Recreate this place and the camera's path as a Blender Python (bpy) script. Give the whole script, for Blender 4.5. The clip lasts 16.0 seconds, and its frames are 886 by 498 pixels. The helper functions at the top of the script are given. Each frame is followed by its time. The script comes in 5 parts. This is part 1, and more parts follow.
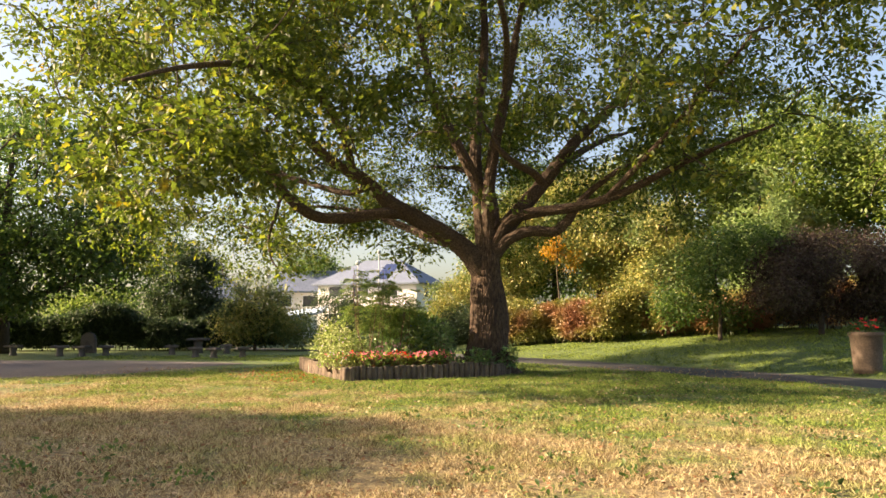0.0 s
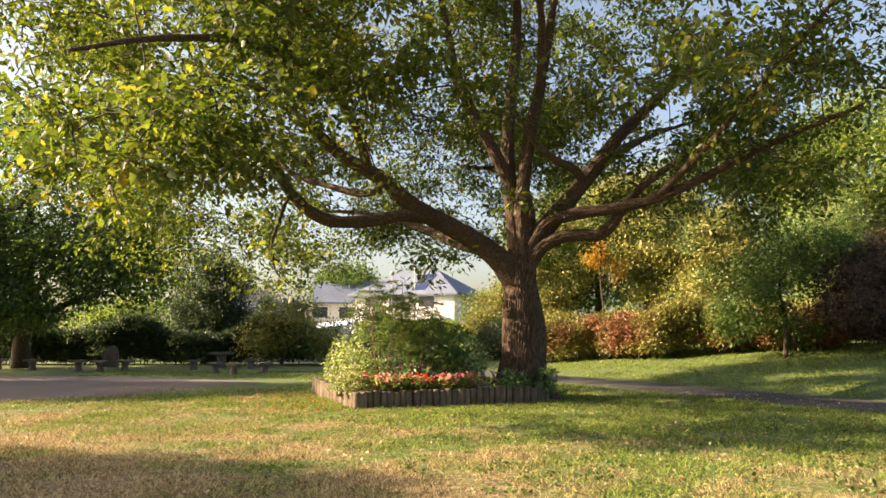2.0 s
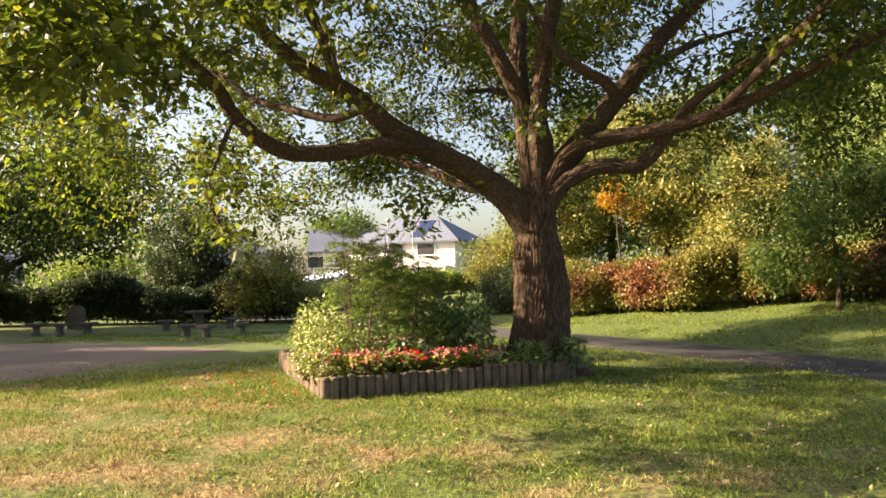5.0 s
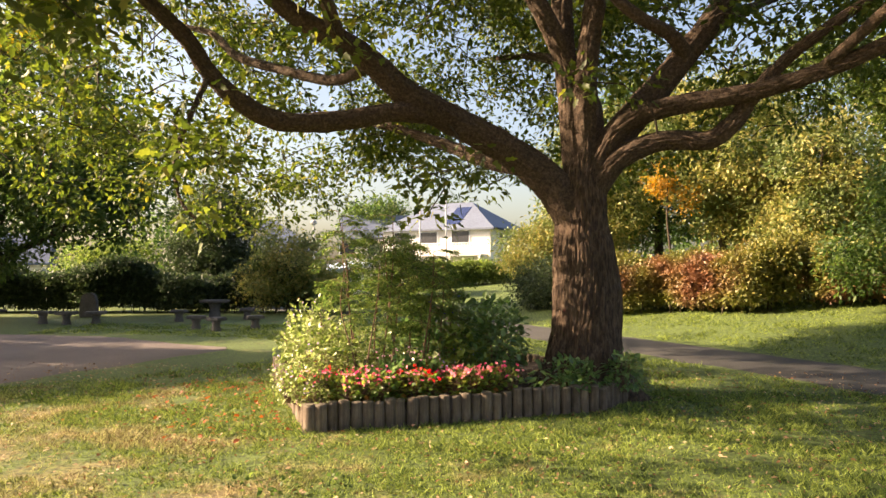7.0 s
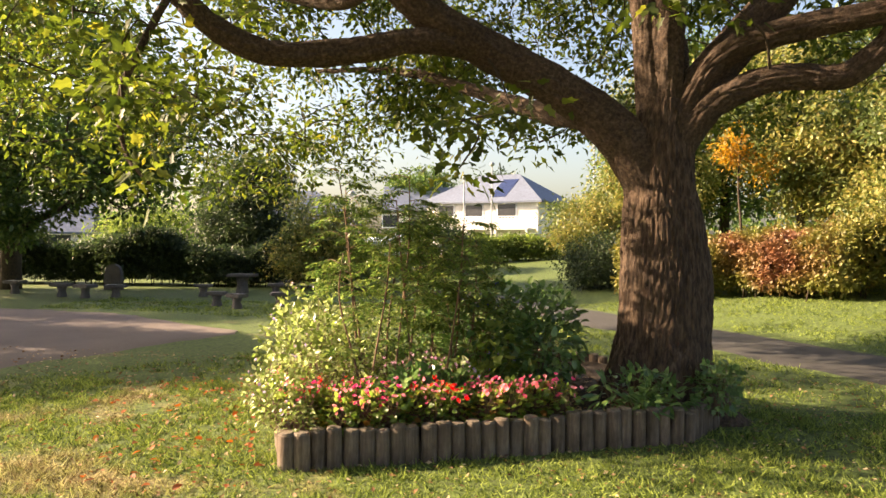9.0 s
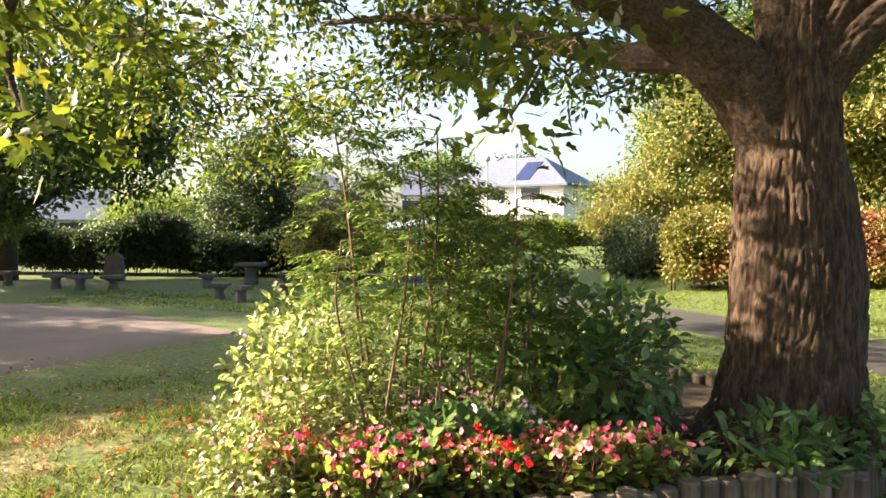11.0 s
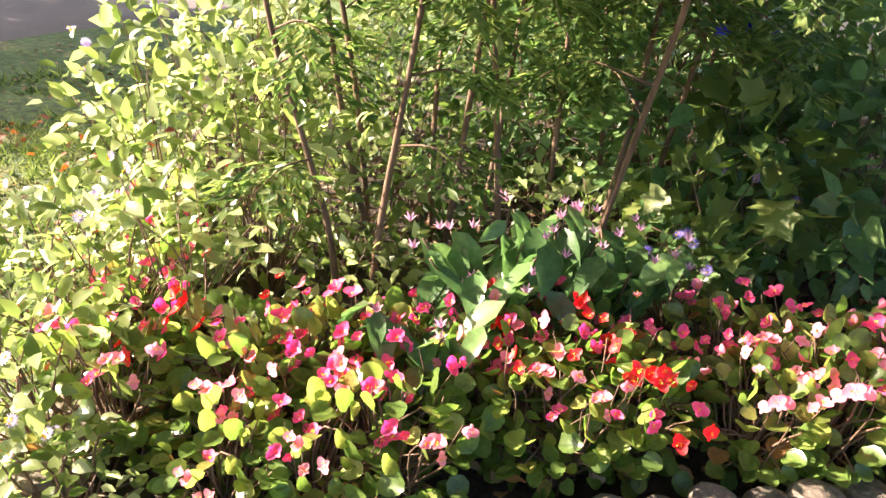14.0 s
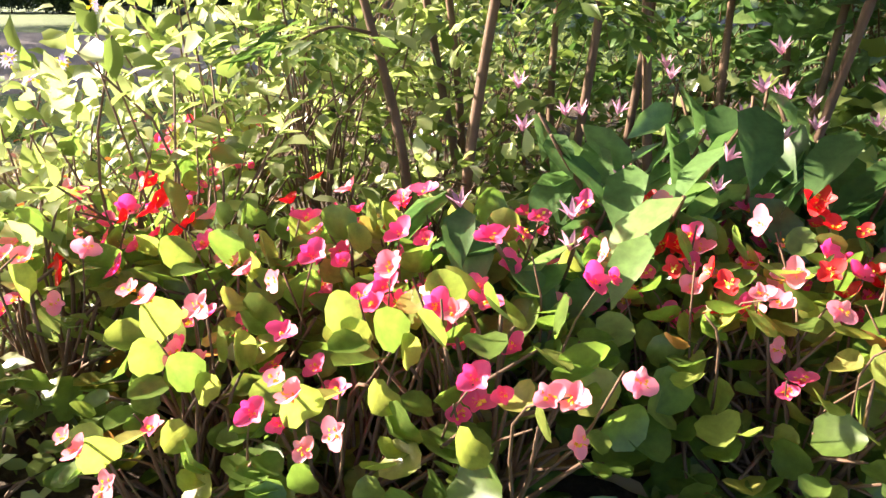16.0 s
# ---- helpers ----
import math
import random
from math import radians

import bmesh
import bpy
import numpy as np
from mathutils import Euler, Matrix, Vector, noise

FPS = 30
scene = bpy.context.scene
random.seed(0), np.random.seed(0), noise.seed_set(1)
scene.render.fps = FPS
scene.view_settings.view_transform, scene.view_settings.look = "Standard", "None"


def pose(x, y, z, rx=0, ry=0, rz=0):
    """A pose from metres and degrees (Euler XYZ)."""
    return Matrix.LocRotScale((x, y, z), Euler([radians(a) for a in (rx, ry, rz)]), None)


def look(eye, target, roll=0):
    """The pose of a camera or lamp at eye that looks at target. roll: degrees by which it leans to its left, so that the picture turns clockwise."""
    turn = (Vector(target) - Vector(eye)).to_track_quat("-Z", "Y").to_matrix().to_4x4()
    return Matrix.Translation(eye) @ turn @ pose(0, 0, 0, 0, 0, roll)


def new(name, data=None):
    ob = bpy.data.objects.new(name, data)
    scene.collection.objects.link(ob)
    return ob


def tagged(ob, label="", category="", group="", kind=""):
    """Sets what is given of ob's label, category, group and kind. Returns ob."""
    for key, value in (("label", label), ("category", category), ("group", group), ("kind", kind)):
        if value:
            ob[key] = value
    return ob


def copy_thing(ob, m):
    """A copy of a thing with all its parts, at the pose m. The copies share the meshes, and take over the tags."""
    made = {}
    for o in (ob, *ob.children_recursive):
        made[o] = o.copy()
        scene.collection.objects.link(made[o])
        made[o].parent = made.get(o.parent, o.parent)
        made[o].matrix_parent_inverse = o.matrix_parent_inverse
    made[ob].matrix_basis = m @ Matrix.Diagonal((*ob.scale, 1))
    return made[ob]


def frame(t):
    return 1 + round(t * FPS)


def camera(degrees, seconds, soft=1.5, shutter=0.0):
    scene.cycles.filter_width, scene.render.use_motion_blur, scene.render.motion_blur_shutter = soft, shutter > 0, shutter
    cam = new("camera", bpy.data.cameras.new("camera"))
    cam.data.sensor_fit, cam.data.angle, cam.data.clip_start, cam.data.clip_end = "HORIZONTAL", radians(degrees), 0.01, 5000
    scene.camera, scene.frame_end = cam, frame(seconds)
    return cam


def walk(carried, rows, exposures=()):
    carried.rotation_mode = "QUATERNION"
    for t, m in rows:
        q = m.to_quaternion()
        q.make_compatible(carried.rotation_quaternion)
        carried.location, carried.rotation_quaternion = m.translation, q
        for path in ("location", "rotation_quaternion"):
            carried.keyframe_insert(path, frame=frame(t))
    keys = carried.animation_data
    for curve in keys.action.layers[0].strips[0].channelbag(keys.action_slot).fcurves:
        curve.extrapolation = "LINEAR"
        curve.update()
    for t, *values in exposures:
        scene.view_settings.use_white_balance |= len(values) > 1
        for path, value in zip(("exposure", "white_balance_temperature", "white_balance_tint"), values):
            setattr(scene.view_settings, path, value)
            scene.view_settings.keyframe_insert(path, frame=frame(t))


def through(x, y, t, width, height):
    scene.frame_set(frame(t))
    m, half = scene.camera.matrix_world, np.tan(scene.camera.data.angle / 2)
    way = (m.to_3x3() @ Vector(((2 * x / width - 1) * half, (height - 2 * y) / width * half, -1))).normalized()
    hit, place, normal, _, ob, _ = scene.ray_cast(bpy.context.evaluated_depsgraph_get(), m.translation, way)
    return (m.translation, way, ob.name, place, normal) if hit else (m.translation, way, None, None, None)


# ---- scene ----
cam = camera(63.5, 16.0)
METRES, EYE, TILT, LEAN, TURN = 15.0, 1.13, 6.1, 0.0, 0.0
ROWS = [
    (0.0, 0.0, 0.0, 0.0, 0.0, 0.0, -0.0),
    (0.5, 0.0087, 0.0324, 0.0022, 3.88, 1.45, -0.54),
    (1.0, 0.0104, 0.0629, -0.0028, 2.36, 0.72, -1.28),
    (1.5, 0.0123, 0.0984, -0.0051, -0.46, -0.19, -0.12),
    (2.0, 0.0186, 0.1314, -0.0045, 3.3, 0.84, 0.28),
    (2.5, 0.018, 0.1659, -0.008, 3.78, 0.2, -0.71),
    (3.0, 0.0135, 0.2013, -0.0073, 0.22, 0.73, 0.05),
    (3.5, 0.0185, 0.2371, -0.0081, 3.63, 1.86, 0.59),
    (4.0, 0.0167, 0.2763, -0.01, 5.36, 0.06, -0.07),
    (4.5, 0.0121, 0.3113, -0.0099, 2.99, -2.52, 1.34),
    (7.0, 0.0166, 0.4896, -0.0145, 6.34, -4.45, 0.76),
    (7.5, 0.0123, 0.5228, -0.0165, 5.52, -3.59, 0.0),
    (8.0, 0.0137, 0.5583, -0.0211, 6.62, -4.13, 0.03),
    (8.5, 0.0133, 0.5968, -0.0225, 9.15, -5.61, 0.11),
    (11.0, -0.0247, 0.7655, -0.0422, 11.66, -7.65, 0.96),
    (11.5, -0.029, 0.7978, -0.0466, 15.97, -9.29, 0.74),
    (12.0, -0.0387, 0.8278, -0.0538, 12.6, -15.02, -0.4),
    (12.5, -0.0469, 0.8545, -0.0575, 11.62, -18.46, 0.17),
    (13.0, -0.0498, 0.8846, -0.0637, 15.44, -22.49, -0.37),
    (13.5, -0.055, 0.907, -0.0696, 17.37, -29.45, -0.85),
    (14.0, -0.0628, 0.9269, -0.0756, 16.36, -32.61, -1.07),
    (14.5, -0.0659, 0.9394, -0.0853, 20.04, -41.54, 1.41),
    (15.0, -0.0679, 0.9483, -0.0953, 23.97, -40.21, 3.1),
    (15.5, -0.0706, 0.9529, -0.1091, 24.59, -32.43, 3.7),
    (16.0, -0.0715, 0.954, -0.1186, 24.45, -26.0, 3.05),
]
walk(cam, [(t, pose(0, 0, EYE, TILT, LEAN, TURN) @ pose(METRES * x, METRES * y, METRES * z, 90 + pitch, roll, yaw)) for t, x, y, z, yaw, pitch, roll in ROWS], [(0.0, 1.92, 7450.0, 14.0), (8.7, 2.0, 7450.0, 16.0), (11.0, 2.35, 6800.0, 12.0), (13.0, 2.8, 6000.0, 15.0), (16.0, 2.52, 5950.0, 14.0)])

# ---- world, sun ----
SUN_AZ, SUN_EL = 93.0, 27.0   # degrees left of straight ahead, and above the horizon
world = bpy.data.worlds.new("sky")
scene.world = world
world.use_nodes = True
wn = world.node_tree.nodes
sky = wn.new("ShaderNodeTexSky")
sky.sky_type = "NISHITA"
sky.sun_disc = False
sky.sun_elevation, sky.sun_rotation = radians(SUN_EL), radians(-SUN_AZ)
sky.air_density, sky.dust_density, sky.ozone_density = 1.0, 3.5, 1.0
wn["Background"].inputs[1].default_value = 0.08
world.node_tree.links.new(sky.outputs[0], wn["Background"].inputs[0])
sun = new("sun", bpy.data.lights.new("sun", "SUN"))
sun.data.energy, sun.data.angle, sun.data.color = 5.0, radians(0.6), (1.0, 0.82, 0.58)
sun_way = Vector((-math.sin(radians(SUN_AZ)) * math.cos(radians(SUN_EL)), math.cos(radians(SUN_AZ)) * math.cos(radians(SUN_EL)), math.sin(radians(SUN_EL))))
sun.matrix_world = look(sun_way * 60, (0, 0, 0))

R = np.random.default_rng(7)


# ---- materials ----
def nodes_of(name):
    m = bpy.data.materials.new(name)
    m.use_nodes = True
    return m, m.node_tree.nodes, m.node_tree.links, m.node_tree.nodes["Principled BSDF"]


def ramp(n, stops):
    r = n.new("ShaderNodeValToRGB")
    while len(r.color_ramp.elements) < len(stops):
        r.color_ramp.elements.new(0.5)
    for e, (p, c) in zip(r.color_ramp.elements, stops):
        e.position, e.color = p, (*c, 1)
    return r


def noise_node(n, l, scale, detail=4.0, rough=0.6, stretch=None):
    tc = n.new("ShaderNodeTexCoord")
    t = n.new("ShaderNodeTexNoise")
    t.inputs["Scale"].default_value, t.inputs["Detail"].default_value, t.inputs["Roughness"].default_value = scale, detail, rough
    if stretch:
        mp = n.new("ShaderNodeMapping")
        mp.inputs["Scale"].default_value = stretch
        l.new(tc.outputs["Object"], mp.inputs[0])
        l.new(mp.outputs[0], t.inputs["Vector"])
    else:
        l.new(tc.outputs["Object"], t.inputs["Vector"])
    return t


def surface(name, stops, fine_scale, coarse_scale, coarse_dark=0.6, roughness=0.85, bump=0.4, bump_dist=0.01, stretch=None, per_object=0.0):
    """A rough opaque surface: fine grain through a ramp, multiplied by coarse stains."""
    m, n, l, b = nodes_of(name)
    fine = noise_node(n, l, fine_scale, 6, 0.65, stretch)
    r = ramp(n, stops)
    l.new(fine.outputs[0], r.inputs[0])
    coarse = noise_node(n, l, coarse_scale, 3, 0.55)
    cr = ramp(n, [(0.3, (coarse_dark,) * 3), (0.7, (1, 1, 1))])
    l.new(coarse.outputs[0], cr.inputs[0])
    mx = n.new("ShaderNodeMix")
    mx.data_type, mx.blend_type = "RGBA", "MULTIPLY"
    mx.inputs[0].default_value = 1
    l.new(r.outputs[0], mx.inputs[6])
    l.new(cr.outputs[0], mx.inputs[7])
    out = mx.outputs[2]
    if per_object:
        oi = n.new("ShaderNodeObjectInfo")
        hs = n.new("ShaderNodeHueSaturation")
        mr = n.new("ShaderNodeMapRange")
        mr.inputs[3].default_value, mr.inputs[4].default_value = 1 - per_object, 1 + per_object
        l.new(oi.outputs["Random"], mr.inputs[0])
        l.new(mr.outputs[0], hs.inputs["Value"])
        l.new(out, hs.inputs["Color"])
        out = hs.outputs[0]
    l.new(out, b.inputs["Base Color"])
    b.inputs["Roughness"].default_value = roughness
    bp = n.new("ShaderNodeBump")
    bp.inputs["Strength"].default_value, bp.inputs["Distance"].default_value = bump, bump_dist
    l.new(fine.outputs[0], bp.inputs["Height"])
    l.new(bp.outputs[0], b.inputs["Normal"])
    return m


def leaf_material(name, stops, patch=None, patch_scale=0.5, patch_from=0.55, through=0.45, gloss=0.5, vein=0.0):
    """Leaves: a colour of its own for each leaf, patches of another colour, light shining through."""
    m, n, l, b = nodes_of(name)
    g = n.new("ShaderNodeNewGeometry")
    r = ramp(n, stops)
    l.new(g.outputs["Random Per Island"], r.inputs[0])
    out = r.outputs[0]
    if patch:
        t = noise_node(n, l, patch_scale, 2, 0.5)
        pr = ramp(n, [(patch_from, (0, 0, 0)), (patch_from + 0.12, (1, 1, 1))])
        l.new(t.outputs[0], pr.inputs[0])
        mx = n.new("ShaderNodeMix")
        mx.data_type = "RGBA"
        l.new(pr.outputs[0], mx.inputs[0])
        l.new(out, mx.inputs[6])
        mx.inputs[7].default_value = (*patch, 1)
        out = mx.outputs[2]
    if vein:
        t2 = noise_node(n, l, vein, 3, 0.6)
        vr = ramp(n, [(0.3, (0.7, 0.7, 0.7)), (0.7, (1.15, 1.15, 1.1))])
        l.new(t2.outputs[0], vr.inputs[0])
        m2 = n.new("ShaderNodeMix")
        m2.data_type, m2.blend_type = "RGBA", "MULTIPLY"
        m2.inputs[0].default_value = 1
        l.new(out, m2.inputs[6])
        l.new(vr.outputs[0], m2.inputs[7])
        out = m2.outputs[2]
    l.new(out, b.inputs["Base Color"])
    b.inputs["Roughness"].default_value = gloss
    tr = n.new("ShaderNodeBsdfTranslucent")
    hs = n.new("ShaderNodeHueSaturation")
    hs.inputs["Saturation"].default_value, hs.inputs["Value"].default_value = 1.1, 2.1
    l.new(out, hs.inputs["Color"])
    l.new(hs.outputs[0], tr.inputs[0])
    ms = n.new("ShaderNodeMixShader")
    ms.inputs[0].default_value = through
    l.new(b.outputs[0], ms.inputs[1])
    l.new(tr.outputs[0], ms.inputs[2])
    l.new(ms.outputs[0], n["Material Output"].inputs[0])
    return m


BARK = surface("bark", [(0.34, (0.025, 0.015, 0.01)), (0.5, (0.085, 0.052, 0.035)), (0.68, (0.19, 0.13, 0.09))], 14, 0.9, 0.6, 0.95, 1.0, 0.03, (2.0, 2.0, 0.4))
LIMB_BARK = surface("limb_bark", [(0.3, (0.03, 0.02, 0.014)), (0.5, (0.085, 0.054, 0.037)), (0.7, (0.18, 0.125, 0.088))], 28, 1.2, 0.7, 0.95, 1.0, 0.03)
TWIG = surface("twig", [(0.3, (0.03, 0.022, 0.015)), (0.7, (0.10, 0.07, 0.045))], 12, 2, 0.7, 0.9, 0.5, 0.01)
STEM = surface("stem", [(0.3, (0.10, 0.055, 0.035)), (0.7, (0.22, 0.13, 0.08))], 30, 6, 0.7, 0.8, 0.5, 0.004, (1, 1, 0.2))
LOG = surface("log_bark", [(0.3, (0.085, 0.058, 0.042)), (0.55, (0.18, 0.13, 0.098)), (0.8, (0.29, 0.23, 0.18))], 26, 5, 0.55, 0.9, 0.8, 0.012, (1, 1, 0.18), 0.22)
LOG_END = surface("log_end", [(0.3, (0.09, 0.07, 0.055)), (0.55, (0.21, 0.165, 0.13)), (0.8, (0.36, 0.30, 0.25))], 55, 9, 0.55, 0.9, 0.8, 0.01, None, 0.2)
SOIL = surface("soil", [(0.3, (0.03, 0.02, 0.014)), (0.6, (0.085, 0.055, 0.037)), (0.85, (0.16, 0.11, 0.075))], 45, 4, 0.6, 0.95, 1.0, 0.02)
GRAVEL = surface("gravel", [(0.3, (0.13, 0.10, 0.095)), (0.6, (0.20, 0.16, 0.15)), (0.85, (0.29, 0.235, 0.215))], 60, 0.5, 0.7, 0.95, 0.7, 0.012)
ASPHALT = surface("asphalt", [(0.3, (0.035, 0.033, 0.034)), (0.6, (0.06, 0.056, 0.056)), (0.85, (0.11, 0.1, 0.098))], 90, 0.8, 0.7, 0.9, 0.5, 0.006)
POT = surface("pot_stone", [(0.3, (0.10, 0.07, 0.05)), (0.6, (0.17, 0.12, 0.09)), (0.85, (0.24, 0.18, 0.14))], 25, 3, 0.65, 0.9, 0.6, 0.01)
STONE = surface("stone", [(0.3, (0.09, 0.08, 0.08)), (0.6, (0.16, 0.14, 0.14)), (0.85, (0.24, 0.21, 0.21))], 25, 3, 0.65, 0.9, 0.6, 0.01)
PLASTER = surface("plaster", [(0.3, (0.66, 0.62, 0.60)), (0.7, (0.78, 0.75, 0.73))], 6, 0.4, 0.85, 0.9, 0.1, 0.005)
ROOF = surface("roof_tiles", [(0.3, (0.10, 0.125, 0.19)), (0.7, (0.17, 0.20, 0.28))], 5, 0.5, 0.8, 0.7, 0.3, 0.02)
METAL = surface("painted_metal", [(0.3, (0.30, 0.31, 0.32)), (0.7, (0.40, 0.41, 0.42))], 30, 3, 0.8, 0.5, 0.1, 0.002)
WHITE = surface("white_paint", [(0.3, (0.74, 0.75, 0.78)), (0.7, (0.82, 0.83, 0.85))], 8, 1, 0.9, 0.5, 0.1, 0.002)
PALE_BLUE = surface("pale_blue_sheet", [(0.3, (0.45, 0.55, 0.70)), (0.7, (0.55, 0.64, 0.78))], 8, 1, 0.9, 0.5, 0.1, 0.002)
SOLAR = surface("solar_panel", [(0.3, (0.02, 0.03, 0.09)), (0.7, (0.035, 0.05, 0.13))], 5, 1, 0.9, 0.25, 0.0, 0.002)
DARK = surface("dark_opening", [(0.3, (0.03, 0.032, 0.038)), (0.7, (0.06, 0.062, 0.07))], 5, 1, 0.9, 0.25, 0.0, 0.002)


def lawn_material(name, blade):
    """Mown autumn lawn: green, straw and bare patches in broad drifts."""
    m, n, l, b = nodes_of(name)
    big = noise_node(n, l, 0.8, 6, 0.7)
    fine = noise_node(n, l, 15, 8, 0.78)
    green = ramp(n, [(0.1, (0.035, 0.07, 0.012)), (0.9, (0.32, 0.40, 0.08))] if blade else [(0.38, (0.022, 0.034, 0.01)), (0.64, (0.16, 0.23, 0.045))])
    straw = ramp(n, [(0.1, (0.14, 0.085, 0.035)), (0.9, (0.62, 0.51, 0.29))] if blade else [(0.38, (0.055, 0.036, 0.02)), (0.64, (0.44, 0.33, 0.16))])
    if blade:
        g = n.new("ShaderNodeNewGeometry")
        l.new(g.outputs["Random Per Island"], green.inputs[0])
        l.new(g.outputs["Random Per Island"], straw.inputs[0])
    else:
        l.new(fine.outputs[0], green.inputs[0])
        l.new(fine.outputs[0], straw.inputs[0])
    # drier towards the near side of the lawn
    tc = n.new("ShaderNodeTexCoord")
    sep = n.new("ShaderNodeSeparateXYZ")
    l.new(tc.outputs["Object"], sep.inputs[0])
    near = n.new("ShaderNodeMapRange")
    near.inputs[1].default_value, near.inputs[2].default_value = 5.0, 19.0
    near.inputs[3].default_value, near.inputs[4].default_value = 0.15, -0.22
    l.new(sep.outputs[1], near.inputs[0])
    east = n.new("ShaderNodeMapRange")
    east.inputs[1].default_value, east.inputs[2].default_value = -5.0, 5.0
    east.inputs[3].default_value, east.inputs[4].default_value = 0.08, -0.10
    l.new(sep.outputs[0], east.inputs[0])
    add = n.new("ShaderNodeMath")
    l.new(big.outputs[0], add.inputs[0])
    l.new(near.outputs[0], add.inputs[1])
    add2 = n.new("ShaderNodeMath")
    l.new(add.outputs[0], add2.inputs[0])
    l.new(east.outputs[0], add2.inputs[1])
    pr = ramp(n, [(0.44, (0, 0, 0)), (0.62, (1, 1, 1))])
    l.new(add2.outputs[0], pr.inputs[0])
    mx = n.new("ShaderNodeMix")
    mx.data_type = "RGBA"
    l.new(pr.outputs[0], mx.inputs[0])
    l.new(green.outputs[0], mx.inputs[6])
    l.new(straw.outputs[0], mx.inputs[7])
    l.new(mx.outputs[2], b.inputs["Base Color"])
    b.inputs["Roughness"].default_value = 0.8
    if blade:
        tr = n.new("ShaderNodeBsdfTranslucent")
        l.new(mx.outputs[2], tr.inputs[0])
        ms = n.new("ShaderNodeMixShader")
        ms.inputs[0].default_value = 0.35
        l.new(b.outputs[0], ms.inputs[1])
        l.new(tr.outputs[0], ms.inputs[2])
        l.new(ms.outputs[0], n["Material Output"].inputs[0])
    else:
        bp = n.new("ShaderNodeBump")
        bp.inputs["Strength"].default_value, bp.inputs["Distance"].default_value = 0.8, 0.03
        l.new(fine.outputs[0], bp.inputs["Height"])
        l.new(bp.outputs[0], b.inputs["Normal"])
    return m


LAWN, BLADE = lawn_material("lawn", False), lawn_material("grass_blade", True)
OAK = leaf_material("oak_leaves", [(0.0, (0.03, 0.05, 0.01)), (0.5, (0.07, 0.095, 0.017)), (0.85, (0.11, 0.145, 0.028)), (1.0, (0.2, 0.19, 0.035))], (0.26, 0.17, 0.025), 0.45, 0.64)
GREEN = leaf_material("green_leaves", [(0.0, (0.03, 0.06, 0.015)), (0.6, (0.07, 0.115, 0.03)), (1.0, (0.12, 0.16, 0.04))])
# GREEN lightened to put sunlight into the right-hand trees; also for pale-leaved plants
LIGHT_GREEN = leaf_material("light_green_leaves", [(0.0, (0.07, 0.11, 0.025)), (0.6, (0.13, 0.18, 0.045)), (1.0, (0.22, 0.25, 0.07))])
DARK_GREEN = leaf_material("dark_leaves", [(0.0, (0.02, 0.036, 0.016)), (0.7, (0.045, 0.07, 0.03)), (1.0, (0.085, 0.11, 0.04))], through=0.3)
YELLOW = leaf_material("yellow_leaves", [(0.0, (0.13, 0.165, 0.045)), (0.5, (0.24, 0.245, 0.075)), (1.0, (0.38, 0.31, 0.11))], (0.11, 0.15, 0.05), 0.7, 0.48, through=0.3)
ORANGE = leaf_material("orange_leaves", [(0.0, (0.26, 0.16, 0.03)), (1.0, (0.42, 0.24, 0.05))])
HEDGE = leaf_material("hedge_leaves", [(0.0, (0.10, 0.115, 0.025)), (0.6, (0.18, 0.18, 0.04)), (1.0, (0.26, 0.21, 0.06))], (0.24, 0.11, 0.06), 0.4, 0.55, through=0.18)
PURPLE = leaf_material("purple_leaves", [(0.0, (0.035, 0.025, 0.022)), (0.6, (0.075, 0.05, 0.04)), (1.0, (0.085, 0.08, 0.04))], through=0.3, gloss=0.85)
CYPRESS = leaf_material("cypress_leaves", [(0.0, (0.15, 0.21, 0.08)), (1.0, (0.26, 0.32, 0.13))])
NANDINA = leaf_material("nandina_leaves", [(0.0, (0.04, 0.075, 0.02)), (0.6, (0.10, 0.155, 0.042)), (1.0, (0.22, 0.25, 0.08))], gloss=0.35, through=0.52)
# bright green; the palest leaves have the sun's white sheen put into their colour
SHEEN_GREEN = leaf_material("sheen_green_leaves", [(0.0, (0.08, 0.12, 0.03)), (0.55, (0.18, 0.22, 0.07)), (0.85, (0.29, 0.33, 0.15)), (1.0, (0.44, 0.46, 0.28))], gloss=0.25, through=0.55)
BROAD = leaf_material("broad_leaves", [(0.0, (0.05, 0.10, 0.035)), (0.6, (0.12, 0.21, 0.07)), (1.0, (0.20, 0.29, 0.10))], gloss=0.3, vein=60, through=0.32)
BEGONIA = leaf_material("begonia_leaves", [(0.0, (0.09, 0.145, 0.032)), (0.5, (0.17, 0.25, 0.058)), (0.9, (0.28, 0.31, 0.08)), (1.0, (0.36, 0.17, 0.07))], gloss=0.32, vein=60, through=0.47)
RED = leaf_material("red_petals", [(0.0, (0.55, 0.015, 0.02)), (1.0, (0.80, 0.06, 0.06))], through=0.4)
PINK = leaf_material("pink_petals", [(0.0, (0.76, 0.03, 0.18)), (1.0, (0.86, 0.18, 0.38))], through=0.4)
PALE_PINK = leaf_material("pale_petals", [(0.0, (0.78, 0.14, 0.28)), (1.0, (0.84, 0.40, 0.48))], through=0.4)
LILAC = leaf_material("lilac_petals", [(0.0, (0.36, 0.15, 0.30)), (1.0, (0.56, 0.33, 0.44))], through=0.35)
VIOLET = leaf_material("violet_petals", [(0.0, (0.22, 0.16, 0.62)), (1.0, (0.38, 0.30, 0.78))], through=0.35)
